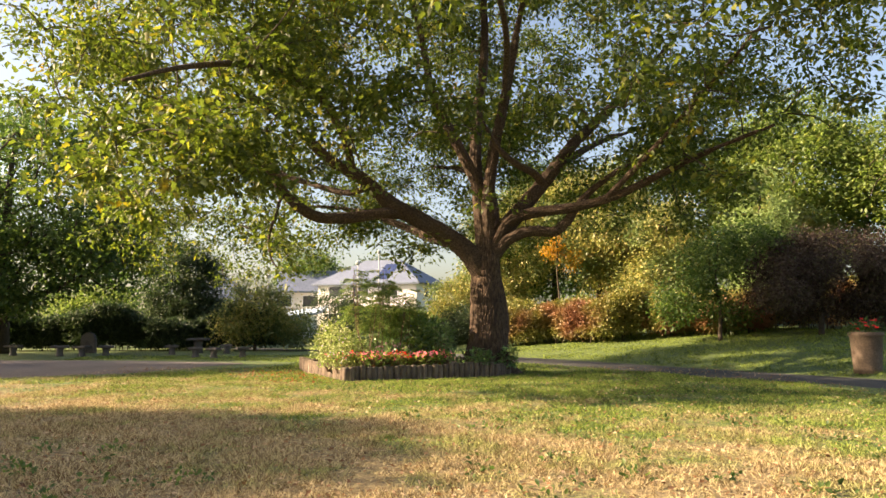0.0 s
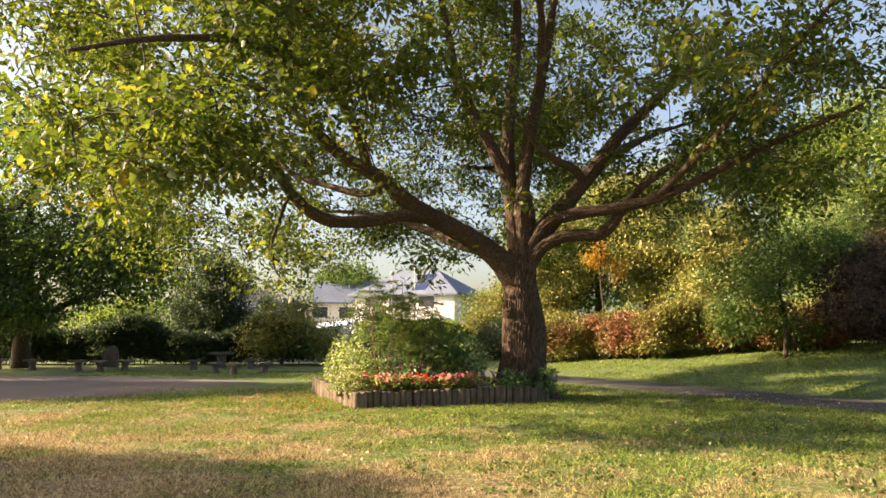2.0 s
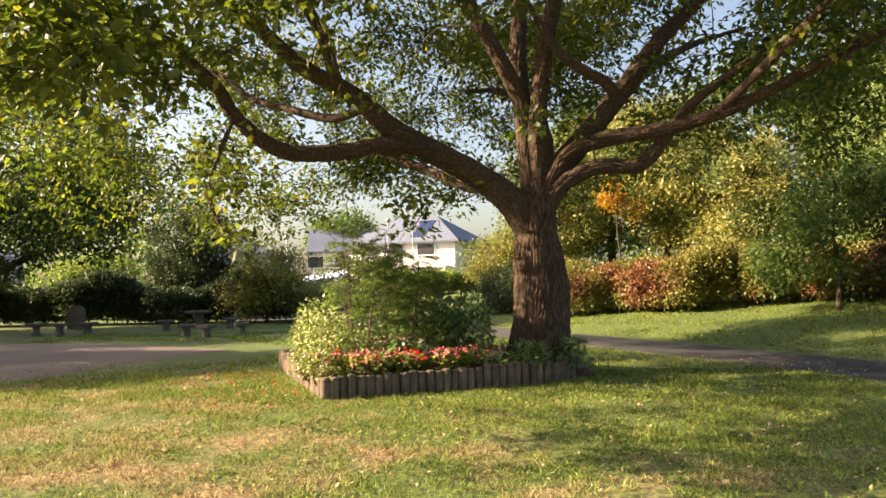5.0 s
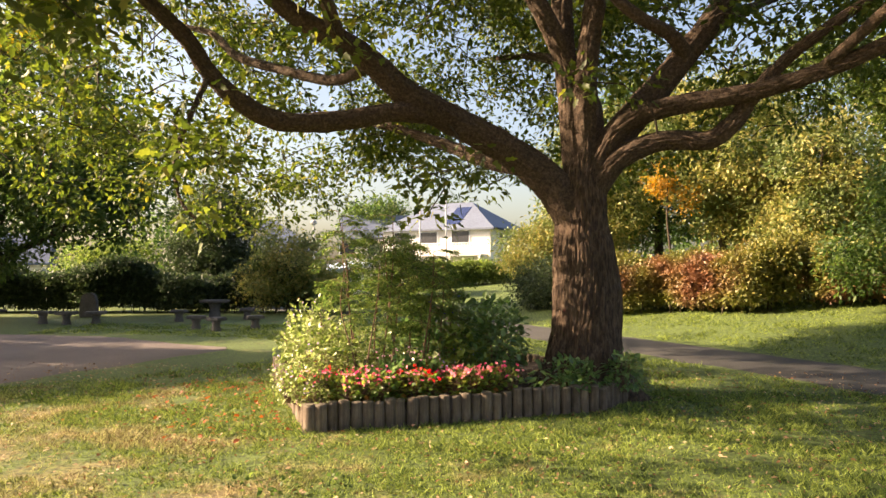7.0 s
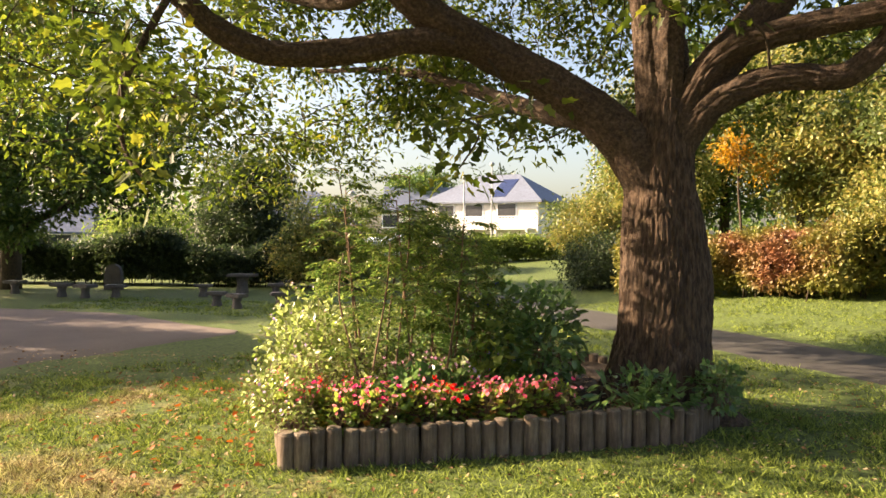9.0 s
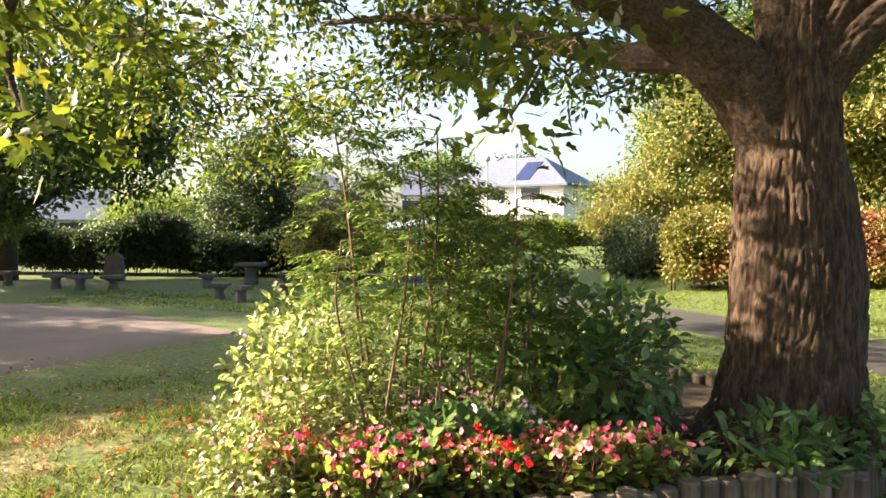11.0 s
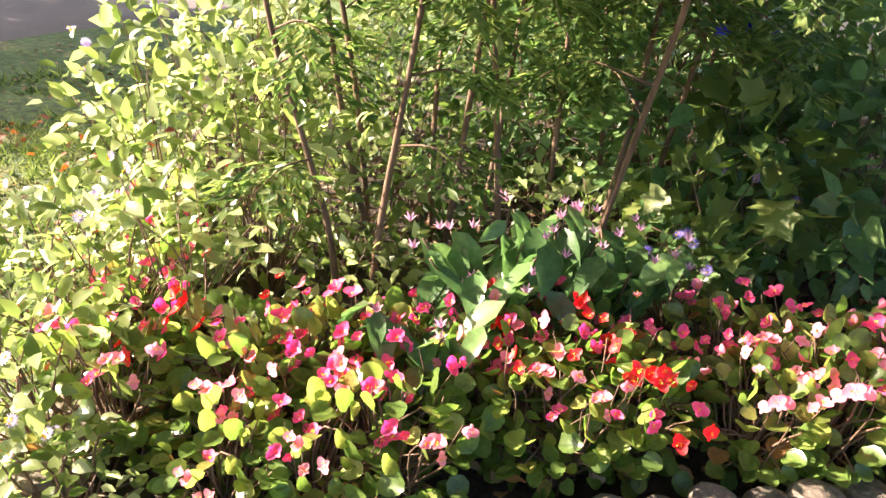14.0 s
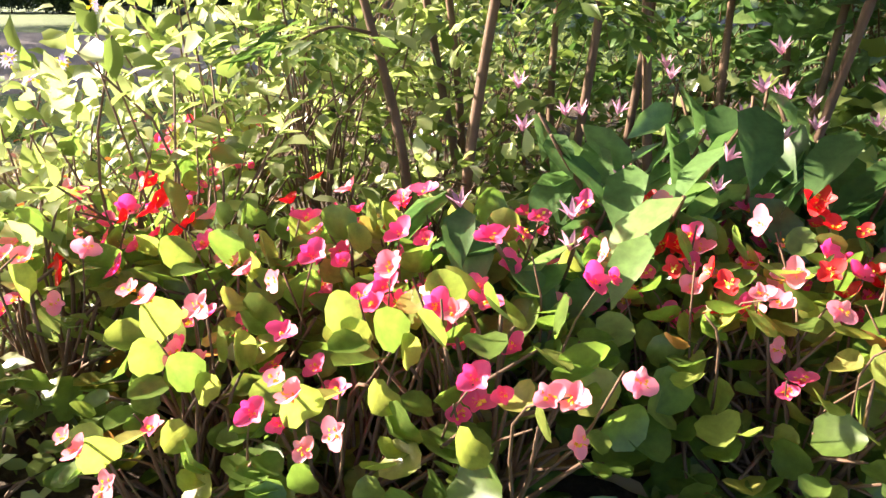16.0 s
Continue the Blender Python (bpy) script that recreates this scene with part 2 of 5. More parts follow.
PALE_VIOLET = leaf_material("pale_violet_petals", [(0.0, (0.38, 0.30, 0.66)), (1.0, (0.60, 0.52, 0.80))], through=0.35)
DEEP_BLUE = leaf_material("deep_blue_petals", [(0.0, (0.05, 0.04, 0.55)), (1.0, (0.10, 0.07, 0.75))], through=0.35)
CENTRE = leaf_material("flower_centre", [(0.0, (0.65, 0.42, 0.03)), (1.0, (0.75, 0.55, 0.06))], through=0.2)
LITTER = leaf_material("fallen_leaves", [(0.0, (0.10, 0.045, 0.02)), (0.5, (0.26, 0.13, 0.06)), (1.0, (0.55, 0.42, 0.28))], through=0.15, gloss=0.7)
RED_LITTER = leaf_material("red_fallen_leaves", [(0.0, (0.20, 0.05, 0.02)), (1.0, (0.45, 0.14, 0.05))], through=0.2, gloss=0.6)


# ---- mesh helpers ----
def mesh_of(name, v, f, mat, smooth=False):
    me = bpy.data.meshes.new(name)
    v, f = np.asarray(v, dtype=np.float32), np.asarray(f, dtype=np.int32)
    k = f.shape[1]
    me.vertices.add(len(v))
    me.vertices.foreach_set("co", v.ravel())
    me.loops.add(f.size)
    me.loops.foreach_set("vertex_index", f.ravel())
    me.polygons.add(len(f))
    me.polygons.foreach_set("loop_start", np.arange(0, f.size, k, dtype=np.int32))
    if smooth:
        me.polygons.foreach_set("use_smooth", np.ones(len(f), dtype=bool))
    me.update(calc_edges=True)
    for m in (mat if isinstance(mat, (list, tuple)) else [mat]):
        me.materials.append(m)
    return me


def arrays_part(name, v, f, mat, parent=None, label="", smooth=False):
    ob = new(name, mesh_of(name, v, f, mat, smooth))
    if parent:
        ob.parent = parent
    return tagged(ob, label, kind="stuff" if name == "branching" else "")


def part(name, bm, mat, parent=None, label="", smooth=False):
    me = bpy.data.meshes.new(name)
    bm.to_mesh(me)
    bm.free()
    for m in (mat if isinstance(mat, (list, tuple)) else [mat]):
        me.materials.append(m)
    if smooth:
        for p in me.polygons:
            p.use_smooth = True
    ob = new(name, me)
    if parent:
        ob.parent = parent
    return tagged(ob, label)


def thing(name, x, y, z, label, category, group="", kind="", turn=0):
    e = new(name)
    e.empty_display_size = 0.1
    e.matrix_world = pose(x, y, z, 0, 0, turn)
    return tagged(e, label, category, group, kind)


def join(pieces):
    """Joins (vertices, faces) pairs into one pair."""
    vs, fs, k = [], [], 0
    for v, f in pieces:
        vs.append(np.asarray(v, dtype=float))
        fs.append(np.asarray(f) + k)
        k += len(v)
    return np.concatenate(vs), np.concatenate(fs)


def unit(a):
    return a / np.maximum(np.linalg.norm(a, axis=-1, keepdims=True), 1e-9)


def smooth_line(points, steps):
    """Catmull-Rom through the points."""
    p = np.array(points, dtype=float)
    p = np.vstack([2 * p[0] - p[1], p, 2 * p[-1] - p[-2]])
    out = []
    for i in range(1, len(p) - 2):
        for s in np.arange(steps) / steps:
            a, b, c, d = p[i - 1], p[i], p[i + 1], p[i + 2]
            out.append(0.5 * (2 * b + (c - a) * s + (2 * a - 5 * b + 4 * c - d) * s * s + (3 * b - a - 3 * c + d) * s ** 3))
    out.append(p[-2])
    return np.array(out)


def tube(points, radii, sides=8, rough=0.0):
    """A tapered tube of triangles along the points."""
    p, r = np.asarray(points, dtype=float), np.asarray(radii, dtype=float)
    t = unit(np.gradient(p, axis=0))
    ref = np.where(np.abs(t[:, 2:3]) > 0.9, [[1.0, 0, 0]], [[0, 0, 1.0]])
    u = unit(np.cross(t, ref))
    for i in range(1, len(u)):
        u[i] = unit(u[i - 1] - t[i] * np.dot(u[i - 1], t[i]))
    w = np.cross(t, u)
    a = np.linspace(0, 2 * np.pi, sides, endpoint=False)
    rr = r[:, None] * (1 + rough * R.normal(size=(len(p), sides)))
    v = p[:, None] + rr[..., None] * (np.cos(a)[None, :, None] * u[:, None] + np.sin(a)[None, :, None] * w[:, None])
    v = np.concatenate([v.reshape(-1, 3), p[:1], p[-1:]])
    f, n = [], len(p)
    i, j = np.meshgrid(np.arange(n - 1), np.arange(sides), indexing="ij")
    a0, a1 = i * sides + j, i * sides + (j + 1) % sides
    f = np.concatenate([np.stack([a0, a1, a1 + sides], -1).reshape(-1, 3), np.stack([a0, a1 + sides, a0 + sides], -1).reshape(-1, 3)])
    j = np.arange(sides)
    caps = np.concatenate([np.stack([(j + 1) % sides, j, np.full(sides, n * sides)], -1),
                           np.stack([(n - 1) * sides + j, (n - 1) * sides + (j + 1) % sides, np.full(sides, n * sides + 1)], -1)])
    return v, np.concatenate([f, caps])


# leaf outlines: (along, across, lift), fans of triangles about the first point
DIAMOND = (np.array([(0, 0, 0), (0.5, 0.5, 0.18), (1, 0, -0.08), (0.5, -0.5, 0.18)]), np.array([(0, 2, 1), (0, 3, 2)]))
POINTED = (np.array([(0, 0, 0), (0.25, 0.42, 0.12), (0.6, 0.4, 0.12), (1, 0, -0.22), (0.6, -0.4, 0.12), (0.25, -0.42, 0.12), (0.5, 0, 0.0)]),
           np.array([(6, 1, 0), (6, 2, 1), (6, 3, 2), (6, 4, 3), (6, 5, 4), (6, 0, 5)]))
ROUND = (np.array([(0, 0, 0), (0.02, 0.3, 0.1), (0.3, 0.52, 0.16), (0.65, 0.48, 0.13), (0.93, 0.24, 0.03), (1, 0, -0.05), (0.93, -0.24, 0.03),
                   (0.65, -0.48, 0.13), (0.3, -0.52, 0.16), (0.02, -0.3, 0.1), (0.5, 0, -0.10)]), np.array([(10, (i + 1) % 10, i) for i in range(10)]))
LOBED = (np.array([(0, 0, 0), (0.0, 0.3, 0.05), (0.12, 0.55, 0.1), (0.33, 0.34, 0.05), (0.62, 0.5, 0.05), (0.68, 0.22, 0.02), (1, 0, -0.12), (0.68, -0.22, 0.02),
                   (0.62, -0.5, 0.05), (0.33, -0.34, 0.05), (0.12, -0.55, 0.1), (0.0, -0.3, 0.05), (0.4, 0, -0.03)]), np.array([(12, (i + 1) % 12, i) for i in range(12)]))
BLADE_SHAPE = (np.array([(0, 0.5, 0), (0, -0.5, 0), (1, 0, -0.2)]), np.array([(0, 1, 2)]))


def leaves(pos, axis, normal, length, width, shape=DIAMOND):
    """One leaf of that outline at each place: (vertices, faces)."""
    pos, axis = np.asarray(pos, dtype=float), unit(np.asarray(axis, dtype=float))
    side = unit(np.cross(normal, axis))
    nrm = np.cross(axis, side)
    length = np.broadcast_to(np.asarray(length, dtype=float), len(pos))[:, None, None]
    width = np.broadcast_to(np.asarray(width, dtype=float), len(pos))[:, None, None]
    t, f = shape
    v = pos[:, None] + length * t[None, :, :1] * axis[:, None] + width * t[None, :, 1:2] * side[:, None] + width * t[None, :, 2:] * nrm[:, None]
    k = len(t)
    return v.reshape(-1, 3), (f[None] + k * np.arange(len(pos))[:, None, None]).reshape(-1, 3)


def scatter_leaves(centres, per, spread, length, width, shape=DIAMOND, droop=0.3, flat=0.5):
    """Loose clumps of leaves round the centres, sprayed outwards and hanging a little."""
    c = np.repeat(np.asarray(centres, dtype=float), per, axis=0)
    off = R.normal(size=c.shape) * spread * np.array([1, 1, flat + 0.25])
    ax = unit(off) + R.normal(size=c.shape) * 0.6 + [0, 0, -droop]
    nr = np.array([0, 0, 1.0]) + R.normal(size=c.shape) * 0.55
    s = R.uniform(0.7, 1.3, len(c))
    return leaves(c + off, ax, nr, length * s, width * s, shape)


def in_ball(n, lo=0.0):
    d = unit(R.normal(size=(n, 3)))
    return d * (R.uniform(lo ** 3, 1, n) ** (1 / 3))[:, None]


def step(a, b, x):
    s = np.clip((x - a) / (b - a), 0, 1)
    return s * s * (3 - 2 * s)


# ---- ground ----
PATH_LINE = [(15, 6), (11, 10.6), (8.6, 14.1), (6.4, 17.4), (4.6, 20.6), (2.3, 24.4), (0.1, 27.6), (-1.6, 30.6), (-4, 34), (-9, 38), (-16, 42), (-40, 50)]


def beyond_path(x, y):
    """Metres beyond the path's centre line, on the side of the rise (else negative)."""
    x, y = np.asarray(x, dtype=float), np.asarray(y, dtype=float)
    best = np.full(x.shape, 1e9)
    out = np.zeros(x.shape)
    for (ax, ay), (bx, by) in zip(PATH_LINE, PATH_LINE[1:]):
        dx, dy = bx - ax, by - ay
        s = np.clip(((x - ax) * dx + (y - ay) * dy) / (dx * dx + dy * dy), 0, 1)
        d = np.hypot(x - ax - s * dx, y - ay - s * dy)
        sign = np.where((x - ax) * dy - (y - ay) * dx > 0, 1.0, -1.0)
        out = np.where(d < best, d * sign, out)
        best = np.minimum(best, d)
    return out


def ground_z(x, y):
    x, y = np.asarray(x, dtype=float), np.asarray(y, dtype=float)
    b = beyond_path(x, y)
    z = -0.12 * step(19, 27, y) * step(-3, -6, x)
    z = z + 0.95 * np.clip((b - 1.4) / 8.5, 0, 1) ** 0.85 * step(8, 16, y) + 0.35 * step(9, 20, b) * step(8, 16, y)
    return z - 3.6 * step(48, 64, y)


def spaced(lo, hi, fine_lo, fine_hi, d):
    a = np.arange(fine_lo, fine_hi + d / 2, d)
    left = fine_lo - np.cumsum(d * 1.35 ** np.arange(1, 40))
    right = fine_hi + np.cumsum(d * 1.35 ** np.arange(1, 40))
    return np.concatenate([left[left > lo][::-1], a, right[right < hi]])


def grid_faces(nx, ny):
    i, j = np.meshgrid(np.arange(nx - 1), np.arange(ny - 1), indexing="ij")
    a = i * ny + j
    return np.stack([a, a + ny, a + ny + 1, a + 1], -1).reshape(-1, 4)


gx, gy = spaced(-900, 900, -30, 24, 0.5), spaced(-900, 900, -8, 60, 0.5)
GX, GY = np.meshgrid(gx, gy, indexing="ij")
GZ = ground_z(GX, GY) + 0.012 * np.sin(GX * 2.1 + 1.3 * np.sin(GY)) * np.sin(GY * 1.7)
tagged(arrays_part("ground", np.stack([GX, GY, GZ], -1).reshape(-1, 3), grid_faces(len(gx), len(gy)), LAWN, smooth=True),
       "mown park lawn with green and straw-dry patches", "lawn", kind="structure")


def strip(name, centre, widths, mat, label, category, lift=0.02):
    """A path of that centre line, lying just above the lawn, with ragged edges."""
    c = smooth_line([(x, y, 0) for x, y in centre], 10)
    w = np.interp(np.linspace(0, 1, len(c)), np.linspace(0, 1, len(widths)), widths)
    t = unit(np.gradient(c, axis=0))
    side = np.stack([-t[:, 1], t[:, 0], 0 * t[:, 0]], -1)
    rows = []
    for s in np.linspace(-1, 1, 9):
        edge = R.normal(size=len(c)) * 0.05 * (abs(s) == 1)
        rows.append(c + side * (s * w / 2 + edge)[:, None])
    g = np.stack(rows, 1)
    g[..., 2] = ground_z(g[..., 0], g[..., 1]) + lift
    g[:, 0, 2] -= 0.03
    g[:, -1, 2] -= 0.03
    return tagged(arrays_part(name, g.reshape(-1, 3), grid_faces(len(c), 9), mat, smooth=True), label, category, kind="structure")


strip("path", PATH_LINE[:-1], [2.6, 2.5, 2.4, 2.3, 2.0, 1.8], ASPHALT,
      "dark asphalt footpath curving through the lawn", "footpath")
gravel_c = [(-45, 18.5), (-30, 19.0), (-18, 19.8), (-12, 20.6), (-8.9, 21.4), (-6.2, 22.4)]
strip("gravel_yard", gravel_c, [14, 14, 13, 11.5, 8.8, 0.6], GRAVEL, "bare brownish gravel yard with dappled shade", "gravel yard", 0.022)


# ---- the great tree ----
def bark_tube(points, radii, sides, steps, ridge, plate=0.07):
    """A trunk or limb with broken bark plates standing out between long furrows."""
    p = smooth_line(points, steps)
    r = np.interp(np.linspace(0, 1, len(p)), np.linspace(0, 1, len(radii)), radii)
    v, f = tube(p, r, sides)
    n = len(p)
    body = v[:n * sides].reshape(n, sides, 3)
    d = body - p[:, None]
    a = np.linspace(0, 2 * np.pi, sides, endpoint=False)
    h = np.concatenate([[0], np.cumsum(np.linalg.norm(np.diff(p, axis=0), axis=1))])
    out = np.zeros((n, sides))
    for i in range(n):
        for j in range(sides):
            q = Vector((r[i] * math.cos(a[j]) / plate, r[i] * math.sin(a[j]) / plate, h[i] / plate * 0.16))
            q += 0.55 * noise.noise_vector(q * 0.9)
            near = noise.voronoi(q)[0]
            gap = min(1.0, (near[1] - near[0]) / 0.38)
            out[i, j] = ridge * (gap * (2 - gap) - 0.65) + 0.35 * ridge * noise.noise(q * 3.1) + 1.3 * ridge * noise.noise(Vector((q.x * 0.16, q.y * 0.16, q.z * 0.35)))
    body = p[:, None] + d * (1 + np.minimum(out / r[:, None], 0.3))[..., None]
    v[:n * sides] = body.reshape(-1, 3)
    return v, f


TREE = (1.05, 17.1)
tree = thing("tree", TREE[0], TREE[1], 0, "huge spreading old tree, furrowed brown bark, green leaves turning yellow", "tree")


def local(pts, origin=(TREE[0], TREE[1], 0)):
    return np.asarray(pts, dtype=float) - np.array(origin)


BOUGHS = {
    "a": ([(1.0, 17.1, 2.35), (0.62, 17.0, 2.85), (0.06, 16.9, 3.27), (-0.75, 16.7, 3.69), (-1.25, 16.5, 3.99), (-1.66, 16.3, 4.36), (-2.05, 16.1, 4.6), (-2.6, 15.9, 4.9), (-3.3, 15.3, 5.5), (-4.2, 14.4, 6.0)], (0.30, 0.21, 0.18, 0.15, 0.11, 0.06)),
    "b": ([(-0.85, 16.65, 3.72), (-1.38, 16.4, 3.73), (-2.08, 16.2, 3.58), (-2.75, 16.0, 3.54), (-3.19, 15.8, 3.74), (-3.54, 15.6, 4.11), (-3.75, 15.3, 4.5), (-4.3, 14.6, 5.0), (-5.3, 13.4, 5.4)], (0.13, 0.125, 0.11, 0.09, 0.05)),
    "c": ([(-1.7, 16.3, 4.3), (-2.31, 16.8, 4.27), (-3.17, 17.2, 4.55), (-3.97, 17.5, 4.87), (-4.6, 18.0, 5.4), (-5.6, 18.6, 5.8)], (0.08, 0.07, 0.06, 0.03)),
    "d": ([(1.0, 17.1, 2.5), (0.92, 17.1, 3.6), (0.80, 17.2, 4.85), (0.86, 17.4, 6.17), (1.04, 17.6, 7.8), (1.04, 17.7, 9.35), (0.9, 17.9, 11.0)], (0.20, 0.155, 0.135, 0.115, 0.09, 0.04)),
    "e": ([(1.1, 17.1, 2.6), (1.08, 16.95, 4.2), (1.22, 16.8, 5.29), (1.42, 16.6, 6.21), (1.61, 16.4, 7.24), (1.83, 16.2, 8.5), (2.2, 15.9, 10.2)], (0.18, 0.14, 0.12, 0.10, 0.07, 0.03)),
    "f": ([(0.96, 17.1, 4.3), (0.53, 16.9, 5.11), (0.11, 16.7, 5.84), (-0.26, 16.5, 6.67), (-0.51, 16.3, 7.94), (-0.9, 15.9, 9.3)], (0.15, 0.12, 0.10, 0.07, 0.03)),
    "g": ([(1.05, 17.1, 2.7), (1.45, 17.1, 3.4), (1.9, 17.1, 3.9), (2.54, 17.2, 4.7), (3.13, 17.3, 5.5), (3.72, 17.4, 6.1), (4.82, 17.6, 7.2), (5.85, 17.8, 8.35)], (0.26, 0.2, 0.16, 0.13, 0.09, 0.04)),
    "h": ([(1.1, 17.1, 2.55), (1.32, 17.0, 2.95), (1.62, 16.9, 3.22), (2.1, 16.8, 3.35), (2.6, 16.7, 3.32), (2.89, 16.6, 3.54), (3.1, 16.5, 3.85), (3.5, 16.2, 4.3), (4.4, 15.6, 4.9)], (0.19, 0.15, 0.12, 0.11, 0.08, 0.04)),
    "i": ([(1.2, 17.05, 3.0), (1.54, 16.9, 3.58), (2.09, 16.7, 3.76), (2.97, 16.4, 3.84), (3.67, 16.0, 3.98), (4.21, 15.6, 4.16), (5.4, 14.8, 4.7), (6.6, 13.9, 5.1)], (0.15, 0.13, 0.11, 0.09, 0.07, 0.03)),
    "j": ([(2.45, 17.15, 4.5), (2.2, 16.9, 4.75), (1.74, 16.7, 4.95), (1.29, 16.5, 5.3), (0.8, 16.0, 6.0)], (0.11, 0.09, 0.07, 0.03)),
    "k": ([(1.1, 17.2, 2.9), (1.3, 18.2, 4.0), (1.2, 19.6, 5.0), (0.6, 21.2, 5.8), (-0.4, 22.6, 6.2)], (0.2, 0.15, 0.11, 0.08, 0.04)),
    "l": ([(1.2, 17.2, 3.2), (2.4, 18.2, 4.6), (3.6, 19.6, 5.8), (4.8, 20.8, 6.6), (6.2, 21.6, 7.2)], (0.18, 0.13, 0.1, 0.07, 0.03)),
    "m": ([(-2.05, 16.1, 4.6), (-2.2, 15.2, 5.3), (-2.6, 13.8, 5.8), (-3.2, 12.0, 5.6), (-3.8, 10.4, 5.0), (-4.3, 9.3, 4.4)], (0.1, 0.085, 0.07, 0.05, 0.02)),
    "n": ([(1.45, 16.6, 6.3), (1.4, 15.2, 7.4), (1.0, 13.6, 8.2), (0.6, 12.0, 8.4)], (0.09, 0.07, 0.05, 0.03)),
    "o": ([(-3.54, 15.6, 4.05), (-3.62, 15.3, 3.5), (-3.7, 15.1, 3.0), (-3.6, 15.0, 2.5), (-3.3, 14.9, 2.2)], (0.04, 0.03, 0.022, 0.012)),
    "q": ([(1.0, 17.25, 2.6), (0.55, 17.7, 3.1), (-0.2, 18.5, 3.35), (-1.2, 19.6, 3.9), (-2.6, 20.8, 4.5), (-4.4, 21.8, 4.8)], (0.2, 0.15, 0.12, 0.09, 0.06, 0.03)),
    "p": ([(3.67, 16.0, 3.98), (4.4, 14.6, 4.8), (5.0, 13.0, 5.6), (5.4, 11.6, 6.2)], (0.07, 0.06, 0.045, 0.02)),
}
trunk_line = local([(1.0, 17.12, -0.15), (1.02, 17.12, 0.1), (1.05, 17.1, 0.35), (1.08, 17.1, 0.8), (1.09, 17.1, 1.4), (1.06, 17.1, 1.9), (1.03, 17.1, 2.3), (1.03, 17.1, 2.75), (1.08, 17.1, 3.2)])
tv, tf = bark_tube(trunk_line, (0.78, 0.67, 0.54, 0.465, 0.455, 0.40, 0.34, 0.33, 0.24), 240, 22, 0.024, 0.055)
# roots flare out of the foot of the trunk
ang = np.arctan2(tv[:, 1], tv[:, 0] + 0.03)
flare = np.clip(1 - tv[:, 2] / 0.7, 0, 1) ** 2
tv[:, :2] *= (1 + flare * (0.22 * np.cos(3 * ang + 0.6) + 0.14 * np.cos(5 * ang + 1) + 0.25 * np.clip(np.cos(ang - 3.6), 0, 1)))[:, None]
arrays_part("trunk", tv, tf, BARK, tree, "furrowed grey-brown trunk", True)
nodes_at = []
for key, (pts, rad) in BOUGHS.items():
    big = rad[0] > 0.12
    lv, lf = bark_tube(local(pts), rad, 76 if big else 16, 18 if big else 7, 0.024 if big else 0.008, 0.06 if big else 0.05)
    arrays_part("limb", lv, lf, LIMB_BARK, tree, smooth=True)
    line = smooth_line(pts, 5)
    keep = int(len(line) * 0.35)
    nodes_at.append(line[keep:])
nodes_at = np.concatenate(nodes_at)


def crown_floor(x, y):
    d = np.hypot(x - 1.0, y - 17.1)
    # floor lifted on this side to let low sun in to the bed
    open_side = step(-2.0, -4.5, x) * step(12.0, 13.5, y) * step(18.5, 17.0, y)
    return 4.7 - 1.25 * step(2.0, 6.0, d) - 0.35 * step(5, 8, d) + 0.9 * open_side


cand = in_ball(6500, 0.34) * [8.8, 8.6, 6.4] + [0.0, 16.3, 6.8]
lump = np.array([noise.noise(Vector(c) * 0.30) + 0.4 * noise.noise(Vector(c) * 0.8) for c in cand])
ok = (cand[:, 2] > crown_floor(cand[:, 0], cand[:, 1]) + 0.2) & (lump > -0.10)
ok &= ~((cand[:, 1] < 13.2) & (cand[:, 2] < 4.6) & (cand[:, 0] > -1.8))
cand = cand[ok]
cand = cand[(cand[:, 0] < 1.5) | (R.uniform(size=len(cand)) < 0.72)][:700]
front = (np.abs(cand[:, 0] - 1.2) < 4.2) & (cand[:, 1] < 17.3) & (cand[:, 2] < 9.0)
cand = cand[~front | (R.uniform(size=len(cand)) < 0.56)]
cand = (cand[:, None] + R.normal(size=(len(cand), 5, 3)) * [0.42, 0.42, 0.2]).reshape(-1, 3)
low = np.array([(-3.65, 15.1, 2.9), (-3.5, 15.0, 2.45), (-3.3, 14.9, 2.25), (-3.7, 15.2, 3.3), (-3.95, 15.4, 3.5), (0.9, 16.2, 4.0), (1.5, 16.4, 4.0), (-0.6, 18.6, 3.2), (-1.1, 18.9, 3.3), (-0.3, 19.2, 3.1), (-1.8, 19.4, 3.35), (0.1, 19.8, 3.5),
                (-1.5, 14.0, 3.9), (-5.4, 22.0, 3.3), (-4.2, 22.5, 3.2), (-3.2, 22.0, 3.5), (-6.2, 21.2, 3.1)])
low = np.concatenate([low, [(-0.85, 15.8, 2.4), (-0.7, 15.9, 2.75), (-1.0, 15.9, 2.8), (-0.4, 16.1, 2.95)]])


def box_of(n, lo, hi):
    return R.uniform(lo, hi, (n, 3))


# boughs of the far side hanging low, and the thick of the crown behind the limbs
far_side = np.concatenate([box_of(150, (-9.5, 19.5, 2.7), (-3.9, 24.5, 5.4)), box_of(45, (-4.0, 19.0, 4.3), (2.0, 24.0, 7.5)), box_of(90, (1.5, 18.5, 4.3), (8.0, 24.5, 8.5)), box_of(90, (-9.5, 17.0, 3.4), (-4.4, 20.0, 5.7)), box_of(70, (-8.5, 11.0, 4.2), (-3.6, 14.4, 6.4)), box_of(60, (-6.4, 13.4, 2.9), (-3.3, 17.2, 4.7)), box_of(14, (-2.5, 17.4, 4.3), (3.0, 19.5, 6.5))])
clot = np.array([noise.noise(Vector(c) * 0.55) for c in far_side])
